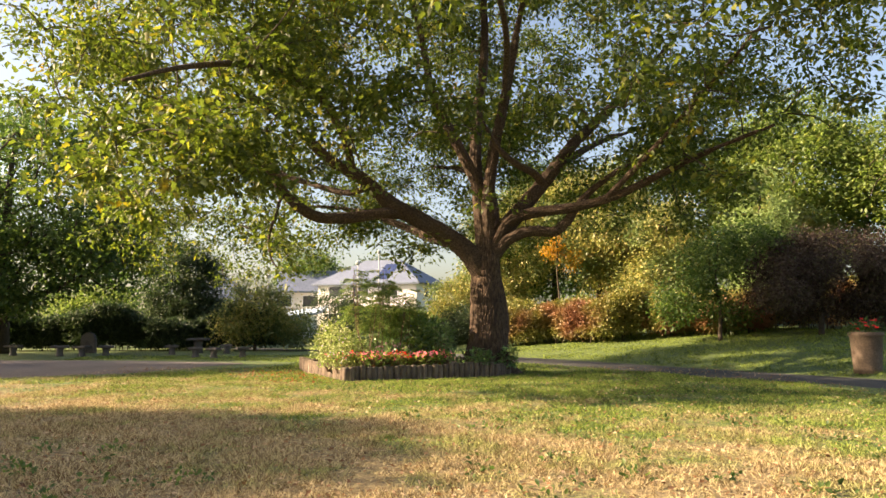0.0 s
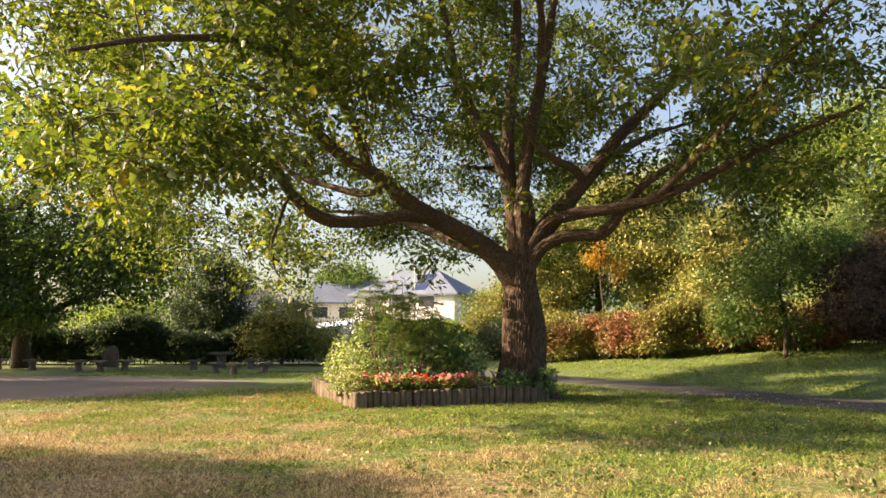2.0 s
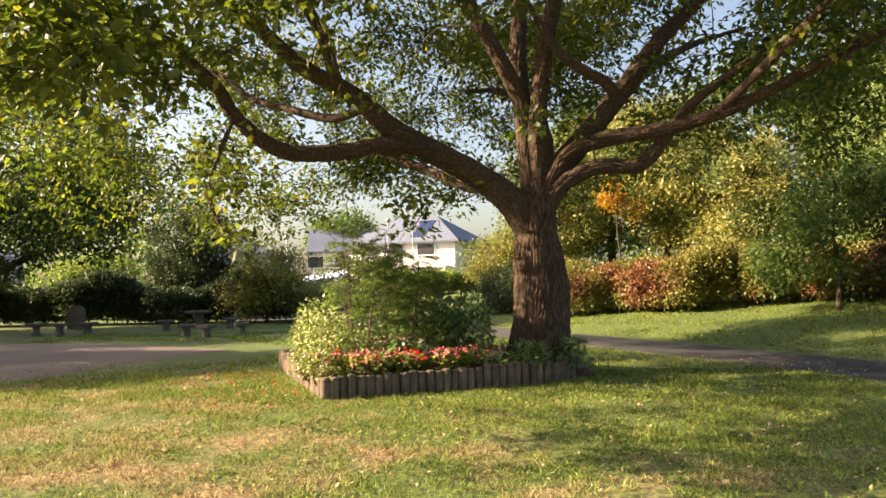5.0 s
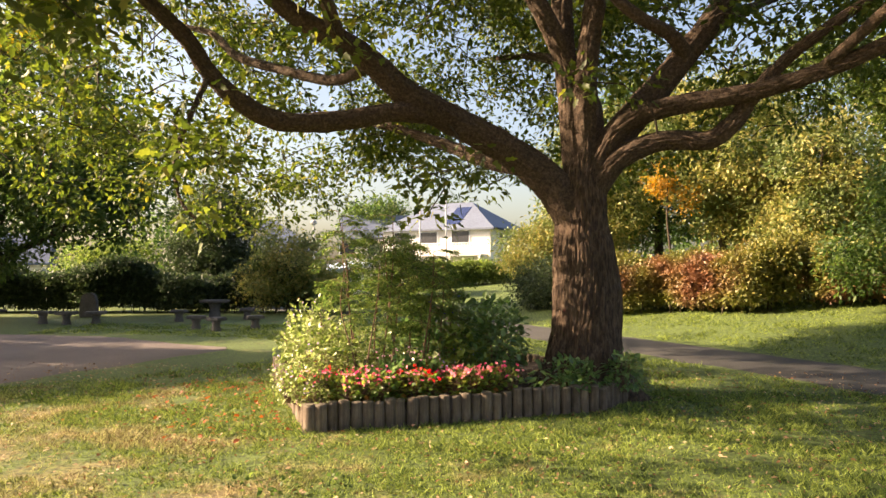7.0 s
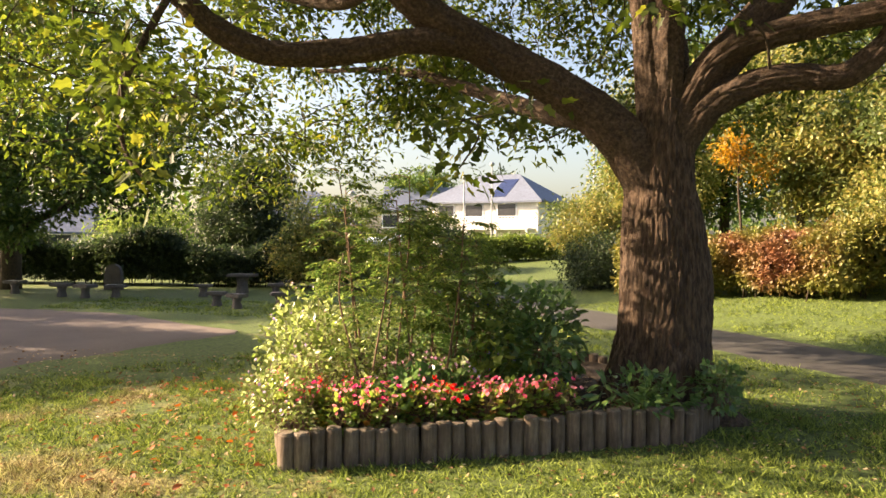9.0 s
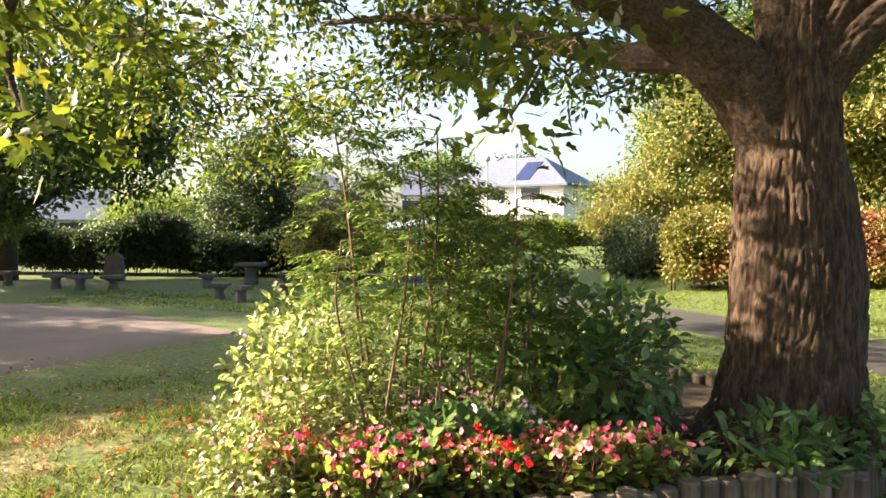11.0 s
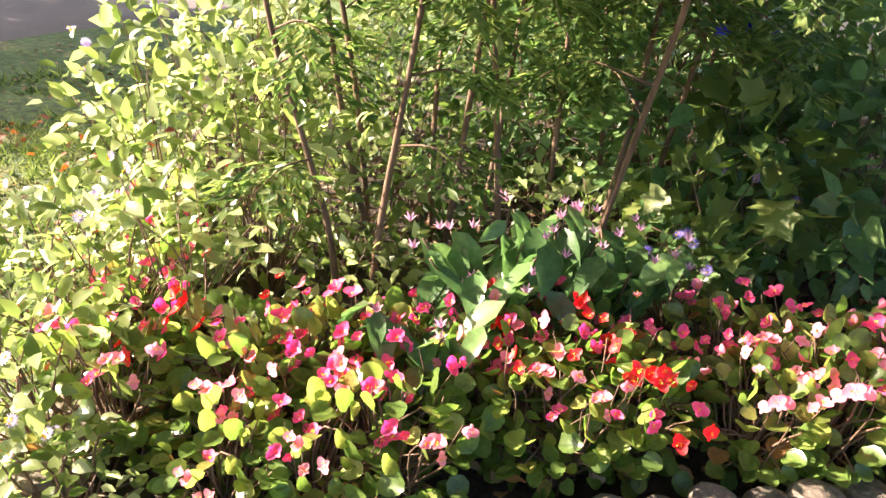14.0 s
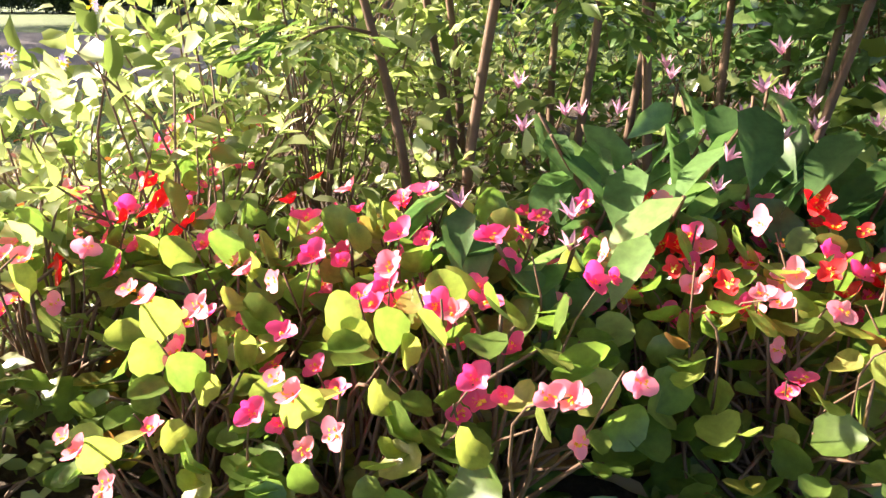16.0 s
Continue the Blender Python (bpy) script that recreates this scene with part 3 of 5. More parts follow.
far_side = far_side[clot > -0.12]
cand = np.concatenate([cand, low, far_side])
# clumps thinned along the sun's way, a gap added to light the flower bed
rise = (cand[:, 2] - 0.9) / np.maximum(0.1, -0.8 - cand[:, 0])
thin = (cand[:, 0] < -2.8) & (cand[:, 1] > 13.6) & (cand[:, 1] < 16.9) & (rise > 0.3) & (rise < 0.72)
cand = cand[~thin | (R.uniform(size=len(cand)) < 0.22)]


def branch_out(centres, joints, thick, jitter):
    """Twigs from the nearest joint to each leaf clump, each new twig giving joints to the next."""
    joints = np.array(joints)
    first = np.min(np.linalg.norm(centres[:, None] - joints[None, ::3], axis=2), axis=1)
    out = []
    for c in centres[np.argsort(first)]:
        d = np.linalg.norm(joints - c, axis=1) + 0.4 * np.maximum(0, joints[:, 2] - c[2])
        q = joints[np.argmin(d)]
        L = np.linalg.norm(c - q)
        mid = q * 0.5 + c * 0.5 + np.array([0, 0, 0.10 * L]) + R.normal(size=3) * jitter * L
        line = smooth_line([q, mid, c], 3)
        out.append(tube(line, np.linspace(min(thick, 0.006 + 0.4 * thick * L), 0.3 * thick, len(line)), 4))
        joints = np.vstack([joints, line[3:4], line[-1:]])
    return out


twig_work = branch_out(local(cand), local(nodes_at), 0.026, 0.10)
tagged(arrays_part("branching", *join(twig_work), TWIG, tree, "thin dark twigs", True), kind="stuff")
near = (cand[:, 1] < 17.5) & (cand[:, 2] < 5.6)
crown_v, crown_f = join([scatter_leaves(local(cand[~near]), 58, 0.215, 0.135, 0.066, DIAMOND, 0.3, 0.35), scatter_leaves(local(cand[near]), 52, 0.2, 0.13, 0.07, LOBED, 0.35, 0.35)])
arrays_part("crown", crown_v, crown_f, OAK, tree, "green and yellowing leaves")


# ---- trees and shrubs round the lawn ----
def make_tree(name, x, y, height, lobes, mat, label, trunk_r=0.2, leaf=0.2, clumps=260, per=45, spread=0.45, trunk_mat=None, trunk_line=None, category="tree", group="", boughs=()):
    """A tree whose crown fills the lobes (x, y, z, rx, ry, rz about its foot)."""
    z0 = float(ground_z(x, y))
    t = thing(name, x, y, z0, label, category, group)
    line = smooth_line(trunk_line or [(0, 0, -0.1), (0.05, 0.02, height * 0.25), (-0.05, 0.04, height * 0.5), (0.05, 0, height * 0.8)], 6)
    pieces = [tube(line, np.linspace(trunk_r, trunk_r * 0.25, len(line)), 10, 0.04)]
    for bough in boughs:
        bl = smooth_line(bough, 6)
        pieces.append(tube(bl, np.linspace(trunk_r * 0.5, trunk_r * 0.12, len(bl)), 8, 0.04))
    vol = np.array([lo[3] * lo[4] * lo[5] for lo in lobes]) ** (2 / 3)
    cs = []
    for lo, share in zip(lobes, vol / vol.sum()):
        p = in_ball(max(8, int(clumps * share)), 0.55) * lo[3:] + np.array(lo[:3])
        cs.append(p)
    cs = np.concatenate(cs)
    lump = np.array([noise.noise(Vector((c[0] + x, c[1] + y, c[2])) * 0.8) for c in cs])
    cs = cs[(lump > -0.18) & (cs[:, 2] > 0.12)]
    pieces += branch_out(cs[::2], line[len(line) // 4:], trunk_r * 0.25, 0.08)
    arrays_part("trunk", *join(pieces), trunk_mat or TWIG, t, smooth=True)
    arrays_part("crown", *scatter_leaves(cs, int(per * 1.3), spread * 0.74, leaf * 0.86, leaf * 0.45, DIAMOND, 0.25, 0.5), mat, t)
    return t


make_tree("tree", -19.8, 32.2, 11, [(0, 0, 7.5, 6.0, 4.0, 4.0), (4.5, -1, 5.2, 3.2, 2.6, 1.8), (-4, -1, 5.5, 4, 3.4, 2.5), (0.5, -2.4, 2.6, 2.6, 1.5, 1.0), (5.2, -1.5, 4.0, 2.2, 2.4, 1.3), (1.8, -2.4, 3.2, 2.4, 1.8, 1.3)], GREEN,
          "broad green tree with low spreading boughs behind the hedge", 0.4, 0.24, 1150, 60, 0.5,
          boughs=([(0, 0, 1.5), (1.8, -1.2, 2.3), (4.2, -1.8, 3.2), (6.4, -2.2, 4.3)], [(0, 0, 1.9), (1.2, -1.0, 3.4), (2.6, -1.4, 5.2)], [(0, 0, 2.2), (-1.8, -1.0, 3.6), (-4.0, -1.4, 4.8)]))
make_tree("tree", -14.7, 40.6, 6.0, [(0, 0, 3.5, 2.2, 2.0, 2.5), (1.0, -0.2, 1.9, 1.4, 1.4, 1.6), (-1.1, 0, 2.2, 1.4, 1.3, 1.6), (0.7, 0, 4.2, 1.3, 1.3, 1.2)], DARK_GREEN, "dense rounded evergreen, nearly black-green", 0.2, 0.18, 560, 65, 0.34)
make_tree("shrub", -9.4, 36.0, 4.0, [(0, 0, 1.7, 1.5, 1.3, 1.2), (-1.0, 0, 1.2, 1.1, 1.1, 1.0), (1.3, 0.2, 1.5, 1.1, 1.0, 0.9), (-0.4, 0, 3.0, 0.8, 0.8, 0.6), (0.8, 0.2, 2.7, 0.7, 0.7, 0.5), (2.0, 0, 0.9, 0.9, 0.9, 0.7)], YELLOW, "loose shrub with yellow-green leaves", 0.1, 0.17, 320, 50, 0.34, category="shrub")
make_tree("shrub", -19.6, 41.0, 3.4, [(0, 0, 1.9, 1.9, 1.5, 1.6), (-2, 0, 1.5, 1.6, 1.3, 1.5)], LIGHT_GREEN, "green shrub in the sun behind the hedge", 0.1, 0.17, 260, 48, 0.34, category="shrub")
make_tree("shrub", -6.0, 40.0, 2.8, [(0, 0, 1.4, 2.0, 1.4, 1.4)], DARK_GREEN, "low dark shrub below the houses", 0.1, 0.16, 160, 50, 0.34, category="shrub")
make_tree("tree", 3.4, 36.5, 7.5, [(0, 0, 4.6, 2.4, 2.0, 2.8), (-0.9, 0, 2.6, 1.7, 1.6, 1.6)], YELLOW, "slender tree turning golden yellow", 0.14, 0.19, 380, 50, 0.4)
make_tree("tree", 0.5, 35.8, 3.0, [(0, 0, 2.0, 1.4, 1.2, 1.0), (0.9, 0, 2.6, 0.9, 0.9, 0.7)], YELLOW, "small tree with a pale stem and yellow-green leaves", 0.06, 0.15, 130, 50, 0.3, STEM)
make_tree("shrub", 1.1, 33.2, 1.7, [(0, 0, 0.8, 1.3, 1.0, 0.85), (0.8, -0.2, 0.7, 0.8, 0.8, 0.6)], DARK_GREEN, "dark clipped shrub at the end of the hedge", 0.06, 0.13, 150, 55, 0.28, category="shrub")
make_tree("tree", 7.6, 35.0, 8.5, [(0, 0, 5.2, 2.8, 2.4, 3.1), (1.2, 0, 3.0, 2.0, 1.8, 1.6)], YELLOW, "tree with yellow autumn leaves", 0.18, 0.2, 620, 55, 0.42)
make_tree("tree", 5.4, 33.5, 6.0, [(0, 0, 4.1, 0.5, 0.5, 0.6), (0.5, 0.1, 3.5, 0.4, 0.4, 0.4)], ORANGE, "small tree with pale orange leaves", 0.06, 0.15, 44, 45, 0.3)
make_tree("tree", 10.2, 32.5, 6.0, [(0, 0, 3.6, 2.2, 1.8, 2.2), (-0.6, -0.4, 2.4, 1.8, 1.5, 1.2)], YELLOW, "leafy tree, bright yellow-green in the sun", 0.14, 0.18, 380, 55, 0.36)
make_tree("tree", 15.0, 31.0, 5.5, [(0, 0, 3.4, 2.4, 1.8, 2.0)], YELLOW, "small tree turning yellow behind the hedge", 0.12, 0.18, 320, 55, 0.36)
make_tree("tree", 6.2, 40.0, 9.5, [(0, 0, 5.4, 3.6, 2.6, 3.8), (-2.5, 0, 3.4, 2.4, 2, 2.2)], GREEN, "tall tree at the back of the lawn", 0.24, 0.24, 560, 55, 0.5)
make_tree("tree", 12.0, 36.5, 10, [(0, 0, 6.0, 4.0, 3.0, 4.0), (-1, -0.5, 3.0, 3.0, 2, 2.4)], LIGHT_GREEN, "tall green tree behind the hedge", 0.24, 0.22, 560, 50, 0.48)
make_tree("tree", 16.5, 33.0, 11, [(0, 0, 6.4, 3.6, 3.0, 4.2)], LIGHT_GREEN, "tall leafy green tree", 0.26, 0.24, 720, 55, 0.5)
make_tree("tree", 13.2, 29.5, 7.0, [(0, 0, 4.2, 1.25, 1.2, 2.7), (0, 0, 2.4, 1.4, 1.3, 1.6)], CYPRESS, "narrow pale green conifer", 0.14, 0.16, 300, 60, 0.26)
make_tree("tree", 21.0, 30.0, 10, [(0, 0, 6.0, 3.8, 3.2, 3.8)], LIGHT_GREEN, "broad green tree by the path", 0.26, 0.24, 480, 50, 0.5)
make_tree("shrub", 12.6, 24.0, 4.0, [(0.6, 0, 2.3, 1.9, 1.7, 1.0), (-1.5, -0.4, 1.7, 1.1, 1.2, 0.8), (2.9, 0.2, 2.4, 1.7, 1.6, 1.3), (0.0, 0.6, 1.3, 1.3, 1.2, 0.7), (-0.6, 0, 2.9, 0.9, 0.9, 0.6), (1.9, 0.3, 1.2, 1.3, 1.2, 0.7), (4.4, 0.3, 1.8, 1.2, 1.2, 1.0)], PURPLE, "large dark purple-brown shrub with bare stems at its foot", 0.1, 0.13, 900, 75, 0.33, category="shrub")
make_tree("shrub", 9.6, 25.0, 4.2, [(0, 0, 2.5, 1.3, 1.2, 1.4), (-1.0, 0.5, 1.5, 1.0, 1.0, 0.9), (1.1, 0, 3.3, 1.1, 1.0, 0.9), (0.4, 0.4, 1.2, 1.3, 1.1, 0.9)], GREEN, "leafy green shrub beside the dark one", 0.08, 0.16, 220, 50, 0.32, category="shrub")


def hedge(x0, y0, x1, y1, width, height, mat, label, leaf=0.11, dense=420, wave=0.1):
    """A clipped hedge with a rounded, uneven top."""
    e = thing("hedge", x0, y0, float(ground_z(x0, y0)), label, "hedge")
    L = math.hypot(x1 - x0, y1 - y0)
    d = np.array([x1 - x0, y1 - y0]) / L
    count = int(3 * dense * (L * (2 * height + width)) / 6)
    u = R.uniform(0, L, count)
    a = R.uniform(-0.35, np.pi + 0.35, count)
    top = height * (0.94 + wave * np.sin(u * 0.9 + x0) + 0.07 * np.sin(u * 2.3) + 0.04 * np.sin(u * 5.1))
    k = R.uniform(0.62, 1.02, count)
    s, c = np.sign(np.cos(a)) * np.abs(np.cos(a)) ** 0.55, np.abs(np.sin(a)) ** 0.6 * np.sign(np.sin(a))
    across, up = s * width / 2 * k * (1 + 0.25 * np.sin(u * 1.5 + y0) + 0.1 * np.sin(u * 3.7)), np.maximum(0.06, (c * 0.5 + 0.5) * top * k)
    xy = np.array([x0, y0]) + u[:, None] * d + across[:, None] * np.array([-d[1], d[0]])
    z = ground_z(xy[:, 0], xy[:, 1]) + up
    p = np.column_stack([xy, z]) - np.array([x0, y0, float(ground_z(x0, y0))])
    stems = []
    for q in p[::180]:
        foot = np.array([q[0] * 0.98, q[1] * 0.98, 0.0])
        foot[2] = float(ground_z(x0 + q[0], y0 + q[1])) - float(ground_z(x0, y0)) - 0.05
        stems.append(tube(smooth_line([foot, foot * 0.4 + q * 0.6, q], 2), np.linspace(0.02, 0.006, 5), 4))
    arrays_part("branching", *join(stems), TWIG, e)["kind"] = "stuff"
    arrays_part("foliage", *scatter_leaves(p, 10, 0.10, leaf, leaf * 0.6, DIAMOND, 0.1, 0.5), mat, e)
    return e


hedge(2.1, 31.5, 8.0, 28.5, 3.0, 1.75, HEDGE, "clipped hedge with golden and rust-tinged leaves")
hedge(8.2, 28.4, 12.5, 27.7, 2.7, 1.65, HEDGE, "clipped hedge reddening along its top")
hedge(12.7, 28.0, 20.0, 26.0, 2.0, 1.8, HEDGE, "clipped hedge in the shade of tall trees")
hedge(-34.0, 34.0, -20.2, 36.0, 1.6, 1.8, DARK_GREEN, "dark shaded hedge behind the stone seats", 0.13, 300, 0.24)
hedge(-20.0, 36.0, -8.2, 37.0, 1.6, 1.9, DARK_GREEN, "dark shaded hedge behind the stone seats", 0.13, 300, 0.24)
hedge(-5.6, 44.0, 1.5, 45.0, 1.2, 1.25, LIGHT_GREEN, "low clipped hedge on the rise", 0.13, 260)

# far woods all round
fw = []
for i in range(150):
    a = radians(-200 + i * 2.4)
    d = R.uniform(72, 95)
    fw.append((math.sin(a) * d, 10 + math.cos(a) * d, R.uniform(1.5, 4.5)))
fw = np.array(fw)
fw = fw[~((np.abs(fw[:, 0] + 6) < 20) & (fw[:, 1] > 60))]
fw = (fw[:, None] + in_ball(22 * len(fw)).reshape(len(fw), 22, 3) * [5.0, 5.0, 5.5]).reshape(-1, 3)
fw = fw[fw[:, 2] > -2.5]
tagged(arrays_part("distant_woods", *scatter_leaves(fw, 26, 1.1, 0.75, 0.45, DIAMOND, 0.2, 0.8), GREEN), "distant belt of green woods round the park", "woods", kind="stuff")


# out-of-view trees, added only to cast shade on the near lawn and the yard
make_tree("tree", -17.4, 5.7, 8, [(0, 0, 5.2, 3.8, 3.4, 2.8)], GREEN, "unseen green tree added to shade the near lawn", 0.25, 0.28, 800, 60, 0.5)
make_tree("tree", -21.0, 18.6, 8, [(0, 0, 5.4, 4.2, 3.8, 3.0)], GREEN, "unseen green tree added to shade the gravel yard", 0.25, 0.28, 390, 46, 0.5)
make_tree("tree", -25.0, 25.4, 9, [(0, 0, 6.0, 4.4, 3.6, 3.2)], GREEN, "unseen green tree added to shade the far side of the yard", 0.25, 0.28, 300, 46, 0.5)


# ---- the flower bed ----
CORNER, END, BACK = (-1.97, 14.62), (1.18, 16.06), (-3.55, 18.1)
BED_Z = 0.20


def log_mesh(k):
    """An upright round log with a chamfered, slightly uneven top."""
    rng = np.random.default_rng(100 + k)
    sides = 14
    a = np.linspace(0, 2 * np.pi, sides, endpoint=False)
    lump = 1 + 0.05 * np.sin(2 * a + rng.uniform(0, 6)) + 0.03 * rng.normal(size=sides)
    rings = []
    h = 0.30 + rng.uniform(-0.015, 0.02)
    tilt = rng.uniform(-0.08, 0.08, 2)
    for z, s in ((-0.15, 1.0), (0.12, 1.0), (h - 0.014, 0.985), (h, 0.84)):
        x, y = 0.0635 * s * lump * np.cos(a), 0.0635 * s * lump * np.sin(a)
        rings.append(np.column_stack([x, y, z + (z > 0.2) * (tilt[0] * x + tilt[1] * y)]))
    v = np.concatenate(rings + [np.array([[0, 0, h + 0.004]])])
    f = []
    for r in range(3):
        for j in range(sides):
            f.append((r * sides + j, r * sides + (j + 1) % sides, (r + 1) * sides + (j + 1) % sides))
            f.append((r * sides + j, (r + 1) * sides + (j + 1) % sides, (r + 1) * sides + j))
    for j in range(sides):
        f.append((3 * sides + j, 3 * sides + (j + 1) % sides, 4 * sides))
    me = mesh_of("log", v, f, [LOG, LOG_END], False)
    me.polygons.foreach_set("use_smooth", [i < 4 * sides for i in range(len(f))])
    me.polygons.foreach_set("material_index", [int(i >= 4 * sides) for i in range(len(f))])
    return me


LOGS = [log_mesh(k) for k in range(7)]
edging = thing("log_edging", CORNER[0], CORNER[1], 0, "low edging of weathered upright round logs round a flower bed", "edging")


def run_of_logs(a, b, pitch=0.1255, wob=0.008):
    n = max(1, int(round(math.dist(a, b) / pitch)))
    for i in range(n):
        x, y = a[0] + (b[0] - a[0]) * i / n, a[1] + (b[1] - a[1]) * i / n
        ob = new("log", LOGS[int(R.integers(7))])
        ob.parent = edging
        rise = 0.04 * step(0.4, 0.9, i / n) if a == CORNER else 0.0
        ob.matrix_world = pose(x + R.normal() * wob - CORNER[0], y + R.normal() * wob - CORNER[1], rise - 0.012 + R.uniform(-0.012, 0.012), R.normal() * 1.2, R.normal() * 1.2, R.uniform(0, 360))
        ob.matrix_parent_inverse = Matrix.Identity(4)
        ob.matrix_basis = ob.matrix_world


run_of_logs(CORNER, END)
run_of_logs(CORNER, BACK)
run_of_logs(END, (1.62, 16.95))
run_of_logs((1.62, 16.95), (1.5, 18.6))
run_of_logs((1.5, 18.6), (-0.8, 19.6))
run_of_logs((-0.8, 19.6), BACK)

outline = [CORNER, END, (1.62, 16.95), (1.5, 18.6), (-0.8, 19.6), BACK]
bm = bmesh.new()
ring = [bm.verts.new((x, y, BED_Z)) for x, y in outline]
low_ring = [bm.verts.new((x, y, -0.1)) for x, y in outline]
bm.faces.new(ring)
for i in range(len(ring)):
    bm.faces.new((ring[i], low_ring[i], low_ring[(i + 1) % len(ring)], ring[(i + 1) % len(ring)]))
bmesh.ops.triangulate(bm, faces=bm.faces[:1])
bmesh.ops.subdivide_edges(bm, edges=bm.edges[:], cuts=5, use_grid_fill=True)
for v in bm.verts:
    if v.co.z > 0.15:
        v.co.z += 0.05 * noise.noise(v.co * 1.8) + 0.02 * noise.noise(v.co * 7)
tagged(part("soil", bm, SOIL, smooth=True), "dark earth of the flower bed under fallen leaves", "soil", kind="structure")


def bed_point(u, w):
    """A place in the bed: u metres along the front from its corner, w metres behind it."""
    L = math.dist(CORNER, END)
    d = ((END[0] - CORNER[0]) / L, (END[1] - CORNER[1]) / L)
    return CORNER[0] + d[0] * u - d[1] * w, CORNER[1] + d[1] * u + d[0] * w


def stems_to(points, foot, r=0.004, sides=4, bow=0.08):
    out = []
    for p in points:
        f = np.array(foot) + np.append(R.normal(size=2) * 0.02, 0)
        mid = f * 0.5 + p * 0.5 + R.normal(size=3) * bow * np.linalg.norm(p - f) + np.array([0, 0, 0.04])
        out.append(tube(smooth_line([f, mid, p], 3), np.linspace(r, r * 0.5, 7), sides))
    return out


def petals(centre, facing, n, length, width, shape=ROUND, cup=0.25):
    f = unit(np.array(facing, dtype=float))
    s = unit(np.cross(f, [0.31, 0.9, 0.2]))
    w = np.cross(f, s)
    a = np.linspace(0, 2 * np.pi, n, endpoint=False) + R.uniform(0, 6)
    ax = np.cos(a)[:, None] * s + np.sin(a)[:, None] * w + cup * f
    return leaves(np.repeat([centre], n, 0), ax, np.repeat([f], n, 0), length, width, shape)


def begonia(k):
    """A bedding begonia: fleshy round leaves, sprays of four-petalled flowers."""
    t = thing("begonia", 0, 0, 0, "", "begonia", "begonias along the log edging")
    n = 125
    p = in_ball(n, 0.55) * [0.165, 0.165, 0.15] + [0, 0, 0.14]
    p[:, 2] = np.maximum(p[:, 2], 0.02)
    ax = unit(p * [1, 1, 0.3]) + R.normal(size=(n, 3)) * 0.4 + [0, 0, -0.2]
    nr = np.array([0, 0, 1.0]) + unit(p * [1, 1, 0]) * 0.7 + R.normal(size=(n, 3)) * 0.35
    s = R.uniform(0.034, 0.06, n)
    arrays_part("foliage", *leaves(p, ax, nr, s, s * 0.92, ROUND), BEGONIA, t, "rounded glossy green leaves")
    arrays_part("branching", *join(stems_to(p[::2], (0, 0, -0.02))), STEM, t)
    mat = (RED, PINK, PALE_PINK, RED, PINK)[k % 5]
    stalks = []
    for i in range(10):
        c = in_ball(1, 0.9)[0] * [0.165, 0.165, 0.05] + [0, -0.02, 0.275]
        stalks += stems_to([c], (c[0] * 0.4, c[1] * 0.4, 0.06), 0.0022)
        for j in range(int(R.integers(1, 4))):
            q = c + R.normal(size=3) * [0.024, 0.024, 0.016]
            face = unit(q - np.array([0, 0, 0.1])) + np.array([-0.3, -0.8, 0.4]) + R.normal(size=3) * 0.45
            L = R.uniform(0.014, 0.024)
            bloom = arrays_part("flower", *petals(q, face, 4, L * np.array([1.1, 0.9, 1.0, 0.8]), L * np.array([0.95, 0.6, 1.0, 0.55]), ROUND, R.uniform(0.2, 0.8)), (mat if i < 6 else (PINK if k % 2 else PALE_PINK)), t)
            arrays_part("eye", *scatter_leaves([q + 0.004 * unit(face)], 8, 0.002, 0.005, 0.004), CENTRE, bloom)
    arrays_part("branching", *join(stalks), STEM, t)
    return t


BEGONIA_LABEL = {0: "bedding begonia with scarlet flowers and round green leaves", 1: "bedding begonia with bright pink flowers", 2: "bedding begonia with pale pink and white flowers",
                 3: "bedding begonia with deep red flowers", 4: "bedding begonia with rose-pink flowers"}
protos = []
for k in range(5):
    b = begonia(k)
    tagged(b, BEGONIA_LABEL[k])
    protos.append(b)
spots = []
for row, w in ((0, 0.22), (1, 0.36), (2, 0.5)):
    u = 0.34 + 0.06 * row
    while u < (2.45, 2.33, 1.45)[row]:
        spots.append((u + R.normal() * 0.03, w + R.normal() * 0.03))
        u += 0.215
for i in range(5):
    spots.append((0.14 + R.normal() * 0.03, 0.4 + i * 0.26))
used = set()
for u, w in spots:
    x, y = bed_point(u, w)
    k = int(R.choice([0, 4, 3, 1, 4] if u < 1.3 else [1, 2, 3, 2, 4])) if u < 1.7 else int(R.choice([1, 2, 4, 2]))
    m = pose(x, y, BED_Z + 0.01, R.normal() * 5, R.normal() * 5, R.uniform(-40, 40)) @ Matrix.Diagonal((*([R.uniform(0.9, 1.18)] * 3), 1))
    if k not in used:
        protos[k].matrix_world = m
        used.add(k)
    else:
        c = copy_thing(protos[k], m)
        c.matrix_basis = m
for k in range(5):
    if k not in used:
        protos[k].matrix_world = pose(*bed_point(0.5 + 0.3 * k, 0.7), BED_Z)


